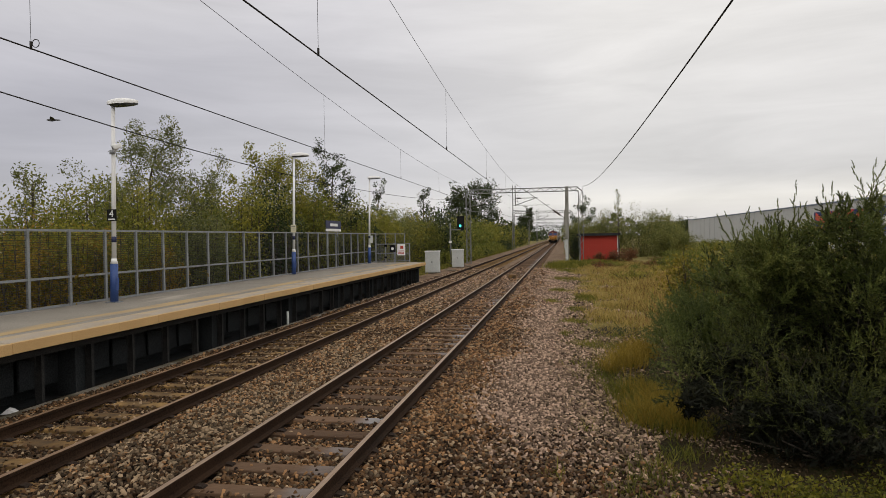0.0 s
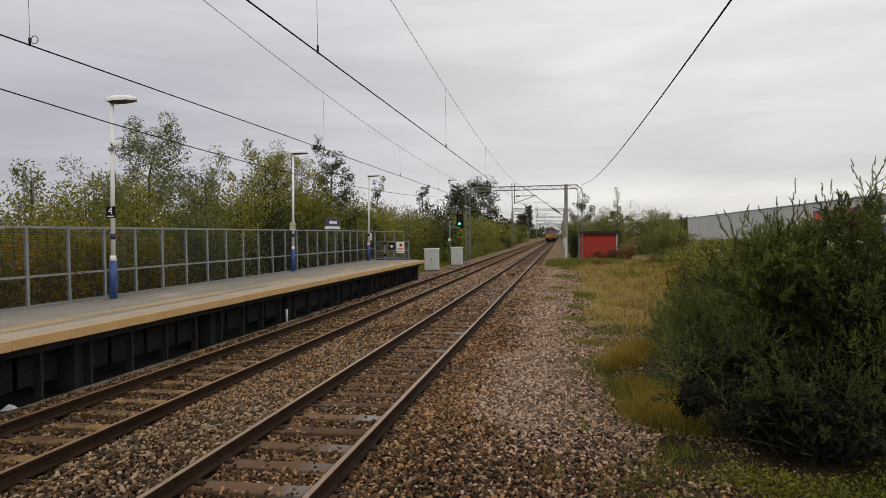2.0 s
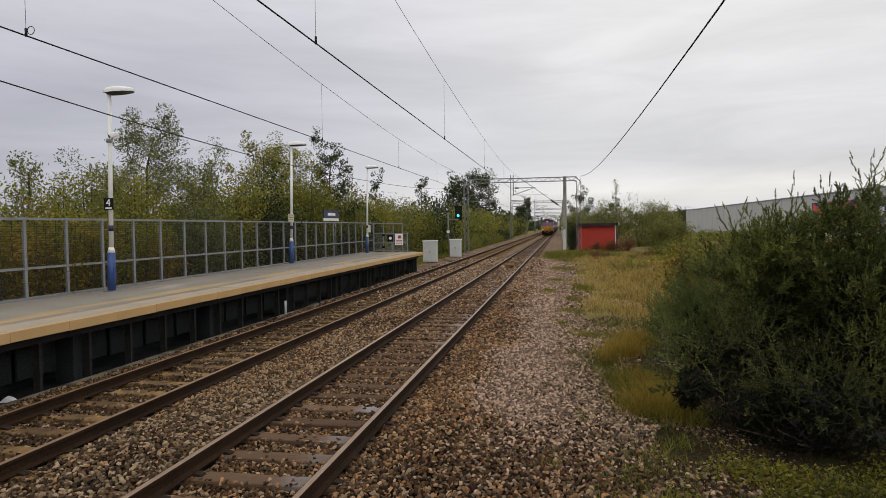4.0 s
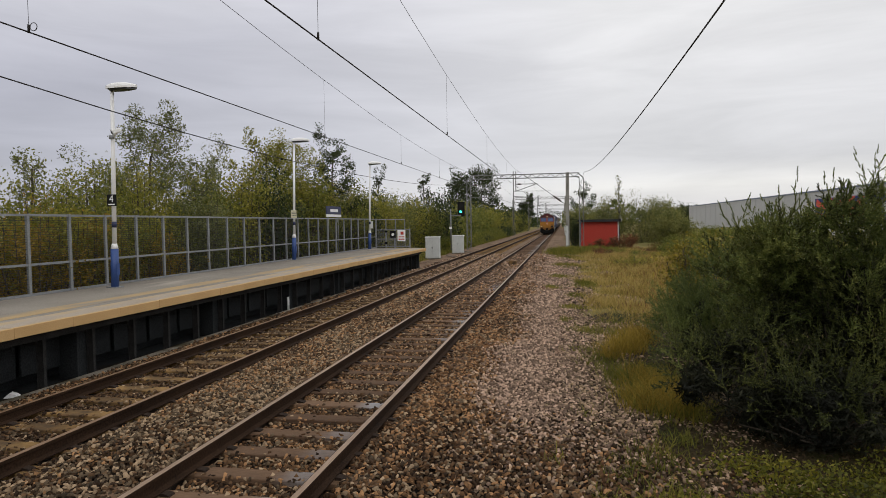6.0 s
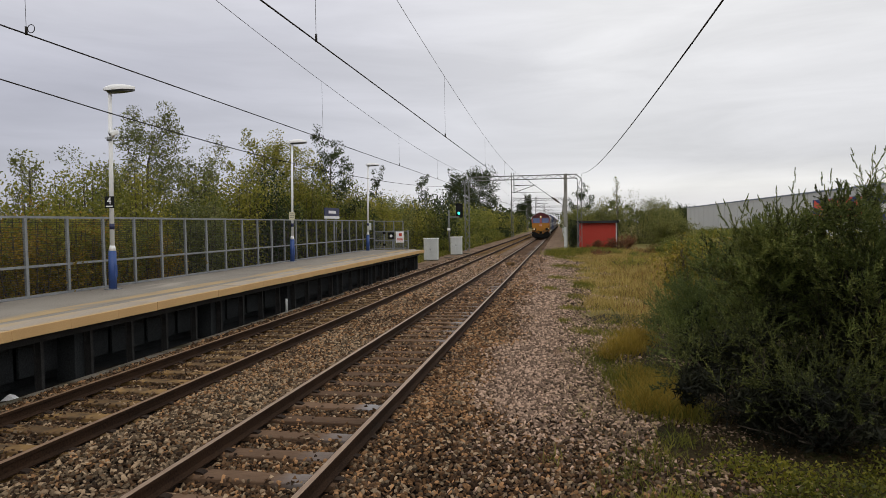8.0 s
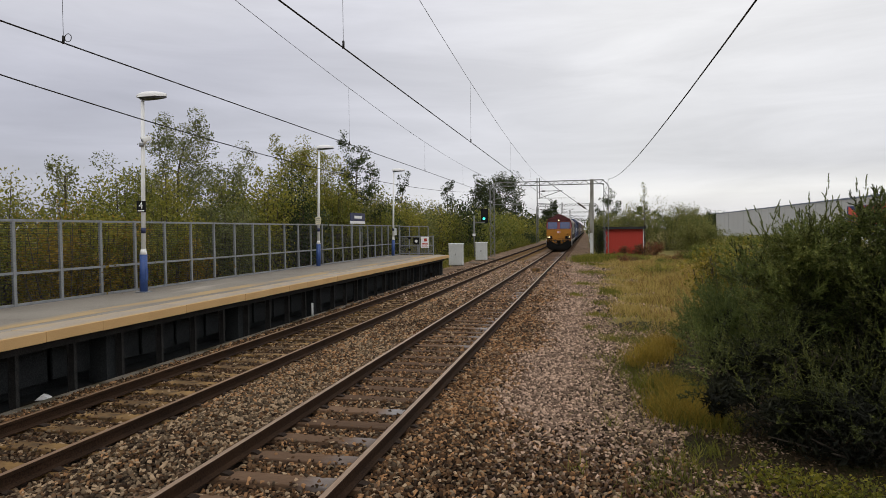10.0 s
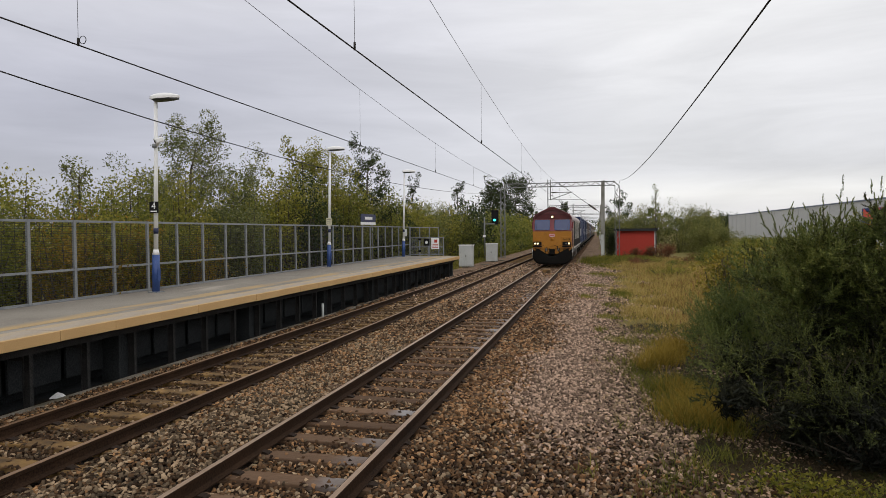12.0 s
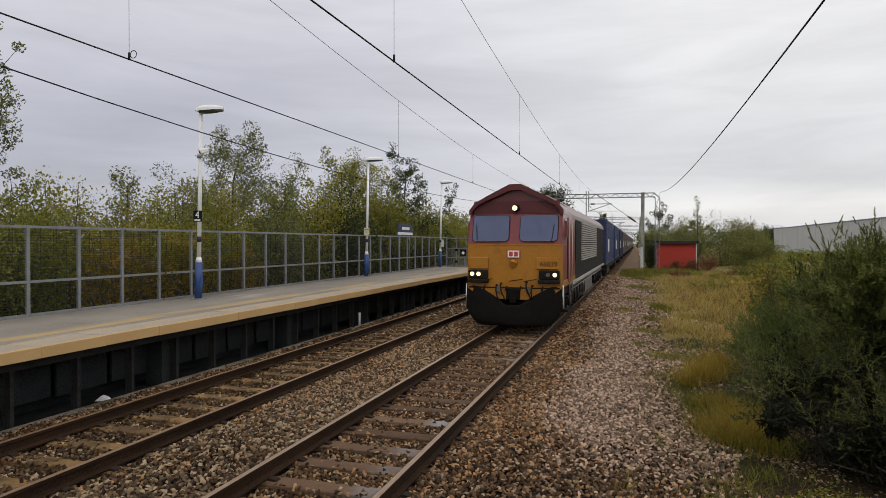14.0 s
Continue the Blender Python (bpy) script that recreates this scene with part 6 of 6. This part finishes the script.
def build_grass():
    def tufts(spots):
        """Feet gathered round spots of x, y, radius x, radius y."""
        s = np.array(spots, float)

        def where(rng, n):
            w = s[:, 2] * s[:, 3]
            k = rng.choice(len(s), n, p=w / w.sum())
            q = rng.normal(0, 0.5, (n, 2))
            return np.stack([s[k, 0] + q[:, 0] * s[k, 2], s[k, 1] + q[:, 1] * s[k, 3], np.interp(s[k, 0] + q[:, 0] * s[k, 2], [2.0, 3.3, 3.9], [-0.24, -0.285, GROUND_Z + 0.02])], -1)
        return where

    def strip(x0, x1, y0, y1, z=GROUND_Z):
        def where(rng, n):
            y = y0 + (y1 - y0) * rng.uniform(0, 1, n) ** 1.3
            left = x0 + 0.45 * np.sin(y * 0.8) + 0.3 * np.sin(y * 2.1 + 1)
            x = left + (x1 - left) * rng.uniform(0, 1, n)
            keep = np.sin(x * 2.3 + np.sin(y * 1.1) * 2) + np.sin(y * 1.7 + x) + rng.normal(0, 0.7, n) > 0.35 - 0.45 * np.clip(x - left, 0, 2.6)
            return np.stack([x, y, np.full(n, z)], -1)[keep]
        return where
    grass_patch("grass", 52000, strip(3.95, 12.5, 17.5, 60), 0.33, "grass_dry", 11, "dry yellow grass beside the path", 0.009, 0.85)
    grass_patch("grass", 38000, strip(3.6, 12.5, 16.5, 62), 0.15, "grass_green", 12, "green grass among the dry", 0.010, 1.0)
    grass_patch("grass", 12000, strip(5.0, 12.5, 19, 59), 0.34, "leaf_russet", 18, "russet seeding weeds among the grass", 0.008, 0.5)
    near = [(3.75, 12.2, 0.45, 0.8), (3.45, 12.9, 0.4, 0.3), (4.1, 13.6, 0.5, 0.9), (3.6, 15.4, 0.4, 0.7), (4.2, 15.2, 0.5, 0.8), (4.6, 9.2, 0.5, 0.7), (4.15, 10.3, 0.4, 0.9), (4.5, 11.4, 0.5, 0.9), (3.85, 7.0, 0.35, 0.25), (3.65, 6.6, 0.3, 0.2), (4.1, 7.4, 0.35, 0.25), (3.5, 5.9, 0.3, 0.3), (4.05, 6.2, 0.3, 0.3), (2.95, 6.9, 0.16, 0.16), (3.3, 8.6, 0.15, 0.15), (4.5, 7.9, 0.4, 0.3)]
    grass_patch("grass", 3900, tufts(near), 0.16, "grass_green", 13, "green grass tufts in the stones", 0.0055, 0.95)
    grass_patch("grass", 3300, tufts([(4.15, 9.4, 0.28, 0.55), (4.45, 9.9, 0.3, 0.6), (4.6, 9.2, 0.25, 0.5), (4.3, 10.6, 0.3, 0.5), (4.3, 13.4, 0.35, 0.7), (4.7, 14.6, 0.4, 0.8), (3.9, 12.6, 0.25, 0.3)]), 0.36, "grass_gold", 14, "tall golden grass by the bush", 0.005, 0.8)
    grass_patch("grass", 1600, tufts([(4.2, 9.6, 0.4, 0.7), (4.5, 10.3, 0.4, 0.8), (4.0, 10.9, 0.35, 0.5), (4.7, 9.0, 0.3, 0.5)]), 0.30, "grass_green", 19, "tall green grass by the bush", 0.005, 0.9)

    def thin_cover(rng, n):
        return np.stack([rng.uniform(3.9, 6.5, n) + rng.normal(0, 0.2, n), rng.uniform(17, 32, n), np.full(n, GROUND_Z)], -1)
    grass_patch("grass", 8000, thin_cover, 0.085, "grass_dry", 20, "short thin grass along the path edge", 0.007, 1.2)
    weeds = [(3.3, 19.3, 0.35, 0.5), (2.6, 25.0, 0.3, 0.6), (2.9, 30, 0.5, 0.8), (3.2, 38, 0.8, 1.5), (3.3, 47, 0.9, 2.0), (3.1, 16.8, 0.2, 0.3), (3.5, 22.5, 0.35, 0.6), (3.9, 27, 0.5, 1.5)]
    grass_patch("grass", 9000, tufts(weeds), 0.16, "grass_green", 15, "low weeds growing through the stones", 0.008)
    grass_patch("grass", 9000, tufts([(2.7, 52, 0.9, 3), (3.6, 55, 1.2, 3.5), (5.5, 57, 2.0, 3)]), 0.5, "grass_green", 16, "bright grass round the mast foot", 0.013)

    def lineside(rng, n):
        y = rng.uniform(36, 130, n)
        return np.stack([-6.6 - np.abs(rng.normal(0, 1.2, n)), y, np.full(n, GROUND_Z)], -1)
    grass_patch("grass", 9000, lineside, 0.3, "grass_green", 17, "green verge by the far track", 0.014)
    rng = np.random.default_rng(23)
    n = 9000
    x, y = rng.uniform(3.5, 8.0, n), rng.uniform(4.5, 10.0, n)
    p = np.stack([x, y, GROUND_Z + 0.015 + rng.uniform(0, 0.03, n)], -1)
    solo("leaf_litter", leaf_mesh("leaf_litter", p, 0.055, "litter_brown", 24, 0.5), "litter_brown", "dead brown leaves and twigs on the earth", "litter", kind="stuff")
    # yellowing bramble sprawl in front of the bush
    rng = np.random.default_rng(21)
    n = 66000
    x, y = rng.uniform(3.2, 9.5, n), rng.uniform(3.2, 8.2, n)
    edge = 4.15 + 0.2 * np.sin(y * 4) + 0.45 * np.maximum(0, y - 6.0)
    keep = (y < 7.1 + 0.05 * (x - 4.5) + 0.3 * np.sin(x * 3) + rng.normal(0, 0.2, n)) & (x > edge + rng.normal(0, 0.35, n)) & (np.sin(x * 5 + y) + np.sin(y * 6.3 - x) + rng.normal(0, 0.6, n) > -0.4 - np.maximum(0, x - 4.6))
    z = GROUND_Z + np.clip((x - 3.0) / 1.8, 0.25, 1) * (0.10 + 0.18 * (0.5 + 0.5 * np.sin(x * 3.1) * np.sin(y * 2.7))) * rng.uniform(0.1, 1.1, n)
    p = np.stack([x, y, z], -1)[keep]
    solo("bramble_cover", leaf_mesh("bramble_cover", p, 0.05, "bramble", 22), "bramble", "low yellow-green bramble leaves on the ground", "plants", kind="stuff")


def build_plants():
    # gorse by the path
    plant_gorse("gorse_bush", (6.3, 9.6, GROUND_Z), [(0.5, -0.2, 0.9, 1.15, 1.3, 1.5), (-0.85, -1.0, 0.5, 1.05, 1.0, 0.95), (-0.3, -1.7, 0.25, 1.1, 0.7, 0.55), (1.2, -0.9, 1.5, 1.3, 1.2, 1.6), (1.0, 1.2, 1.0, 1.2, 1.3, 1.35), (2.6, -1.3, 1.6, 1.4, 1.2, 1.7), (0.3, -0.95, 0.4, 1.1, 0.7, 0.7), (1.6, -0.6, 0.5, 1.0, 0.6, 0.7), (2.8, -0.7, 0.6, 1.0, 0.6, 0.9)], 22000, 31, "large dark green gorse bush beside the path",
                shoots=[(-0.84, -0.6, 2.16, -0.5, 0, 0.85), (-0.75, -0.4, 2.11, -0.35, 0, 0.9), (-1.03, -0.4, 2.22, 0.35, 0, 0.85), (-0.4, -0.6, 2.3, -0.4, 0, 0.75), (-0.51, -0.6, 2.31, 0.05, 0, 0.8), (-0.32, -0.6, 2.29, 0.08, 0, 1.05), (-0.39, -0.6, 2.36, 0.4, 0, 0.75), (0.2, -0.6, 2.34, -0.12, 0, 0.95), (0.1, -0.6, 2.37, 0.12, 0, 0.95), (0.07, -0.6, 2.45, 0.35, 0, 0.75), (0.77, -0.6, 2.58, -0.35, 0, 1.05), (0.54, -0.7, 2.43, 0.1, 0, 1.15), (0.41, -0.7, 2.64, 0.4, 0, 1.05), (0.0, 0.0, 2.34, 0.0, 0, 0.75), (-0.22, -0.1, 2.3, -0.2, 0, 0.65)])
    plant_gorse("gorse_bush", (5.75, 12.6, GROUND_Z), [(0.0, 0.0, 0.62, 0.72, 1.0, 0.68), (-0.2, -0.8, 0.4, 0.6, 0.7, 0.5), (0.9, 0.3, 0.7, 0.85, 1.0, 0.7)], 6500, 32, "low rounded green gorse bush beside the path", material="gorse_light",
                shoots=[(0.2, 0, 1.5, 0.2, 0, 0.35), (-0.4, 0.2, 1.35, -0.3, 0, 0.3)])
    plant_shrub("yellowing_shrub", (8.5, 18.0, GROUND_Z), 3.6, 3.0, 2.4, 9000, 0.085, "leaf_dark", 33, "dark green shrub behind the gorse turning yellow", lumps=34)
    plant_shrub("yellowing_shrub", (6.2, 15.8, GROUND_Z), 1.9, 1.2, 2.45, 4200, 0.085, "leaf_yellow", 35, "small yellow-leaved shrub behind the gorse", lumps=22)
    plant_shrub("green_shrub", (10.6, 20, GROUND_Z), 4.0, 3.5, 2.9, 9000, 0.09, "leaf_lime", 34, "green shrub behind the gorse")
    # beyond the hut
    for k, (x, y, w, h) in enumerate(((8.0, 78, 6.5, 5.2), (12.5, 80, 7.5, 5.6), (15.4, 82, 5.2, 5.2), (5.2, 84, 4.0, 4.6), (14.5, 72, 5.0, 3.6))):
        plant_shrub("willow_shrub", (x, y, GROUND_Z), w, 5.0, h + 0.4, 13500, 0.155, "leaf_willow", 40 + k, "broad green willow shrub behind the hut", lumps=34)
    plant_tree("slim_birch", (9.4, 76, GROUND_Z), 7.4, 0.55, 700, 0.15, "leaf_mid", 50, "slim young birch rising over the shrubs", limbs=10)
    plant_shrub("dark_shrub", (45.5, 236, GROUND_Z), 10.0, 8.0, 8.4, 5000, 0.6, "leaf_dark", 51, "dark evergreen shrub by the warehouse")
    plant_shrub("russet_shrub", (8.5, 60.6, GROUND_Z), 3.4, 1.6, 1.55, 3800, 0.11, "leaf_russet", 52, "russet autumn shrub against the hut", lumps=18)
    plant_shrub("russet_shrub", (6.4, 61.0, GROUND_Z), 3.2, 1.0, 0.95, 2300, 0.10, "leaf_russet", 53, "low russet shrub at the hut wall", lumps=12)
    plant_shrub("dark_shrub", (4.1, 66.5, GROUND_Z), 1.8, 3.0, 3.4, 2600, 0.14, "leaf_dark", 54, "dark shrub behind the mast", lumps=18)
    plant_tree("small_tree", (5.8, 92, GROUND_Z), 7.0, 2.2, 3000, 0.2, "leaf_dark", 55, "small dark tree behind the gantry", limbs=12)
    plant_shrub("verge_shrub", (9.2, 27.0, GROUND_Z), 2.6, 3.0, 2.0, 5000, 0.10, "leaf_lime", 90, "bright green shrub in the rough grass", lumps=22)
    for k, x in enumerate((20, 25, 30, 35)):
        plant_shrub("verge_shrub", (x, 92 + 9 * k, GROUND_Z), 7.0, 6.0, 1.1 + 0.4 * (k % 2), 3000, 0.24, "leaf_mid", 92 + k, "low green shrub in front of the warehouse", lumps=22)
    rng = random.Random(9)
    for k in range(10):
        plant_shrub("verge_shrub", (11.5 + rng.uniform(-1, 4), 27 + 4.2 * k, GROUND_Z), 3.0, 3.0, rng.uniform(0.9, 1.7), 2600, 0.12, rng.choice(["leaf_mid", "leaf_lime"]), 60 + k, "low green shrub in the rough grass", lumps=18)
    for k in range(16):
        m = ("leaf_mid", "leaf_russet", "leaf_lime", "leaf_mid")[k % 4]
        plant_shrub("low_weeds", (rng.uniform(5.6, 13), rng.uniform(33, 58), GROUND_Z), rng.uniform(1.6, 3.2), 1.6, rng.uniform(0.45, 0.85), 1300, 0.085, m, 900 + k, "rough russet weeds in the grass" if m == "leaf_russet" else "rough green weeds in the grass", lumps=14)
    for k in range(17):
        plant_shrub("verge_shrub", (-7.9 + rng.uniform(-0.4, 0.3), 60 + 4.6 * k, GROUND_Z), 2.6, 4.6, rng.uniform(1.2, 2.2), 1600, 0.19, rng.choice(["leaf_mid", "leaf_dark", "leaf_mid"]), 800 + k, "low green shrub on the track verge", lumps=18)
    # thicket behind the platform fence, from near to far
    mats = ["leaf_mid", "leaf_lime", "leaf_birch", "leaf_mid", "leaf_lime", "leaf_dark", "leaf_lime"]
    words = {"leaf_mid": "dense green shrub behind the platform fence", "leaf_lime": "yellow-green shrub behind the platform fence", "leaf_dark": "dark green shrub behind the platform fence", "leaf_birch": "grey-green shrub behind the platform fence", "leaf_autumn": "orange autumn shrub behind the platform fence"}
    k = 0
    y = 2.0
    while y < 62:
        m = mats[k % len(mats)] if y > 15 else ("leaf_lime", "leaf_mid", "leaf_lime")[k % 3]
        h = float(np.interp(y, [0, 9, 12, 14, 18, 24, 28, 34, 40, 62], [3.7, 3.7, 4.1, 4.4, 4.3, 4.9, 5.9, 6.0, 5.0, 5.4])) + 0.4 * math.sin(k * 1.9)
        plant_shrub("thicket_shrub", (-10.6 + 0.5 * math.sin(k * 2.3), y, GROUND_Z), 2.9, 3.2, h, 18500 if y < 22 else 7000, 0.089 if y < 22 else 0.145, m, 100 + k, words[m], lumps=44)
        if k % 2 == 0 or y < 19:
            m2 = mats[(k + 3) % len(mats)]
            plant_shrub("thicket_shrub", (-14.0 + 0.6 * math.sin(k), y + 1.0, GROUND_Z), 4.0, 3.8, h + 0.4, 6000 if y < 20 else 3600, 0.115 if y < 20 else 0.155, m2, 200 + k, words[m2], lumps=40)
        y += 2.1
        k += 1
    for x, y, h, sp, n, sz, m, sd, lab in (
            (-12.3, 21.5, 6.6, 2.3, 19000, 0.085, "leaf_birch", 301, "slender birch with sparse grey-green leaves"),
            (-12.0, 19.6, 4.9, 1.2, 3600, 0.082, "leaf_birch", 302, "young birch with sparse leaves"),
            (-13.0, 16.8, 4.9, 1.0, 2200, 0.085, "leaf_birch", 303, "thin sapling with few leaves"),
            (-11.6, 29.8, 6.8, 2.5, 13000, 0.105, "leaf_lime", 304, "round green willow behind the fence"),
            (-11.8, 32.8, 6.6, 2.4, 11000, 0.105, "leaf_lime", 305, "yellow-green willow behind the fence"),
            (-10.9, 35.4, 7.4, 1.9, 7500, 0.125, "leaf_dark", 306, "tall dark ash with open branches"),
            (-12.0, 50.8, 6.8, 1.1, 2600, 0.13, "leaf_dark", 307, "slim dark tree over the thicket"),
            (-11.5, 66.0, 7.8, 1.2, 3000, 0.14, "leaf_dark", 308, "slim dark tree over the thicket"),
            (-13.9, 12.2, 8.6, 1.7, 13000, 0.088, "leaf_birch", 309, "tall grey-green birch behind the fence"),
            (-12.4, 25.6, 5.7, 1.6, 7500, 0.085, "leaf_birch", 310, "young birch with sparse leaves")):
        plant_tree("tree", (x, y, GROUND_Z), h, sp, n, sz, m, sd, lab, limbs=18 if sp > 1.2 else 10, clump=0.24, start=0.12, lean=0.8 if sd == 306 else 0.0, turn=40 if sd == 306 else None)
    for x, y, h in ((-9.35, 12.9, 3.35), (-9.4, 14.8, 3.25), (-9.4, 17.6, 2.5)):
        plant_shrub("autumn_shrub", (x, y, GROUND_Z), 2.4, 2.4, h, 6500, 0.075, "leaf_autumn", int(400 + y * 3), "orange autumn shrub behind the platform fence", lumps=18)
    # far thicket on both sides of the line
    rng = random.Random(4)
    for k in range(17):
        y = 64 + 8.5 * k
        m = rng.choice(["leaf_mid", "leaf_dark", "leaf_lime", "leaf_mid"])
        plant_shrub("lineside_shrub", (-9.9 + rng.uniform(-0.6, 0.5), y, GROUND_Z), 6.0, 9.0, rng.uniform(5.0, 6.2), 3200, 0.30, m, 500 + k, "green shrub beside the railway line", lumps=34)
        if k > 2:
            plant_shrub("lineside_shrub", (7.0 + rng.uniform(-0.4, 0.8), y + 30, GROUND_Z), 6.0, 9.0, rng.uniform(3.2, 4.6), 2400, 0.29, m, 600 + k, "green shrub beside the railway line", lumps=26)
    for x, y, h, sp, sd in ((-13.6, 131, 13.3, 4.2, 701), (-15.6, 117, 10.6, 3.6, 702), (-10.5, 262, 13.0, 2.2, 703), (-9.5, 205, 8.5, 2.4, 704)):
        plant_tree("dark_tree", (x, y, GROUND_Z), h, sp, 8500, 0.32, "leaf_dark", sd, "dark broad-leaved tree by the line", limbs=26, clump=0.40)
    # wooded distance all round
    rng = np.random.default_rng(77)
    n = 48000
    a = rng.uniform(0, 2 * math.pi, n)
    d = rng.uniform(300, 420, n)
    z = rng.uniform(0, 1, n) ** 0.8 * (8 + 3.0 * np.sin(a * 31) + 2.0 * np.sin(a * 73))
    p = np.stack([d * np.cos(a), d * np.sin(a), z + GROUND_Z], -1)
    p = p[(p[:, 0] < -5.5) | (p[:, 0] > 2.6)]
    far = np.stack([rng.uniform(-70, 70, 1500), rng.uniform(780, 860, 1500), rng.uniform(0, 15, 1500)], -1)
    p = np.concatenate([p, far])
    solo("distant_woods", leaf_mesh("distant_woods", p, 2.3, "leaf_dark", 78), "leaf_dark", "belt of distant woodland", "woods", kind="stuff")


# ---- build ----
build_ground()
build_lamps()
build_platform()
build_fence()
build_gantry(GY)
far_gantries = [copy_thing(bpy.data.objects["gantry"], pose(0, y, GROUND_Z)) for y in (118, 172, 228, 285)]
build_wires()
build_lineside()
build_hut()
build_warehouse()
build_plants()
build_grass()
loco = build_loco()
bird = build_bird()
wagons, boxes = [], []
first_wagon = build_wagon()
blue_box = build_container("cont_blue", "blue corrugated shipping container on a wagon")
slate_box = build_container("cont_slate", "slate blue corrugated shipping container on a wagon")
grey_box = build_container("cont_grey", "brown-grey corrugated shipping container on a wagon")
for k in range(16):
    wagons.append(first_wagon if k == 0 else copy_thing(first_wagon, pose(0, 0, 0)))
    src = blue_box if k in (0, 1, 5) else slate_box if k == 2 else grey_box
    boxes.append(src if k in (0, 2, 3) else copy_thing(src, pose(0, 0, 0)))
build_track(0.0, 5.88, "sleeper", "rail_top", "railway track with worn sleepers and shiny rails")
build_track(FAR_X, 6.25, "sleeper_tan", "rail_top_dull", "railway track with dusty tan sleepers beside the platform")
build_stones()


def motions():
    times = [0, 2, 4, 6, 8, 10, 12, 13, 14]

    def front(t):
        return TRAIN_AT_END + TRAIN_SPEED * (14 - t)
    walk(loco, [(t, pose(-0.18 * max(0, t - 12) / 2, front(t), 0)) for t in times])
    for k, (w, c) in enumerate(zip(wagons, boxes)):
        gap = 21.9 + WAGON_LEN * k
        walk(w, [(t, pose(0, front(t) + gap, 0)) for t in times])
        walk(c, [(t, pose(0, front(t) + gap + 1.0, 1.021)) for t in times])
    walk(bird, [(0, pose(-12.84, 17.54, 6.29, 0, 0, 20)), (0.1, pose(-13.77, 16.69, 6.11, 0, 0, 20)), (1, pose(-22.14, 9.04, 7.00, 0, 0, 20)), (14, pose(-143.0, -101.5, 40.0, 0, 0, 20))])


motions()
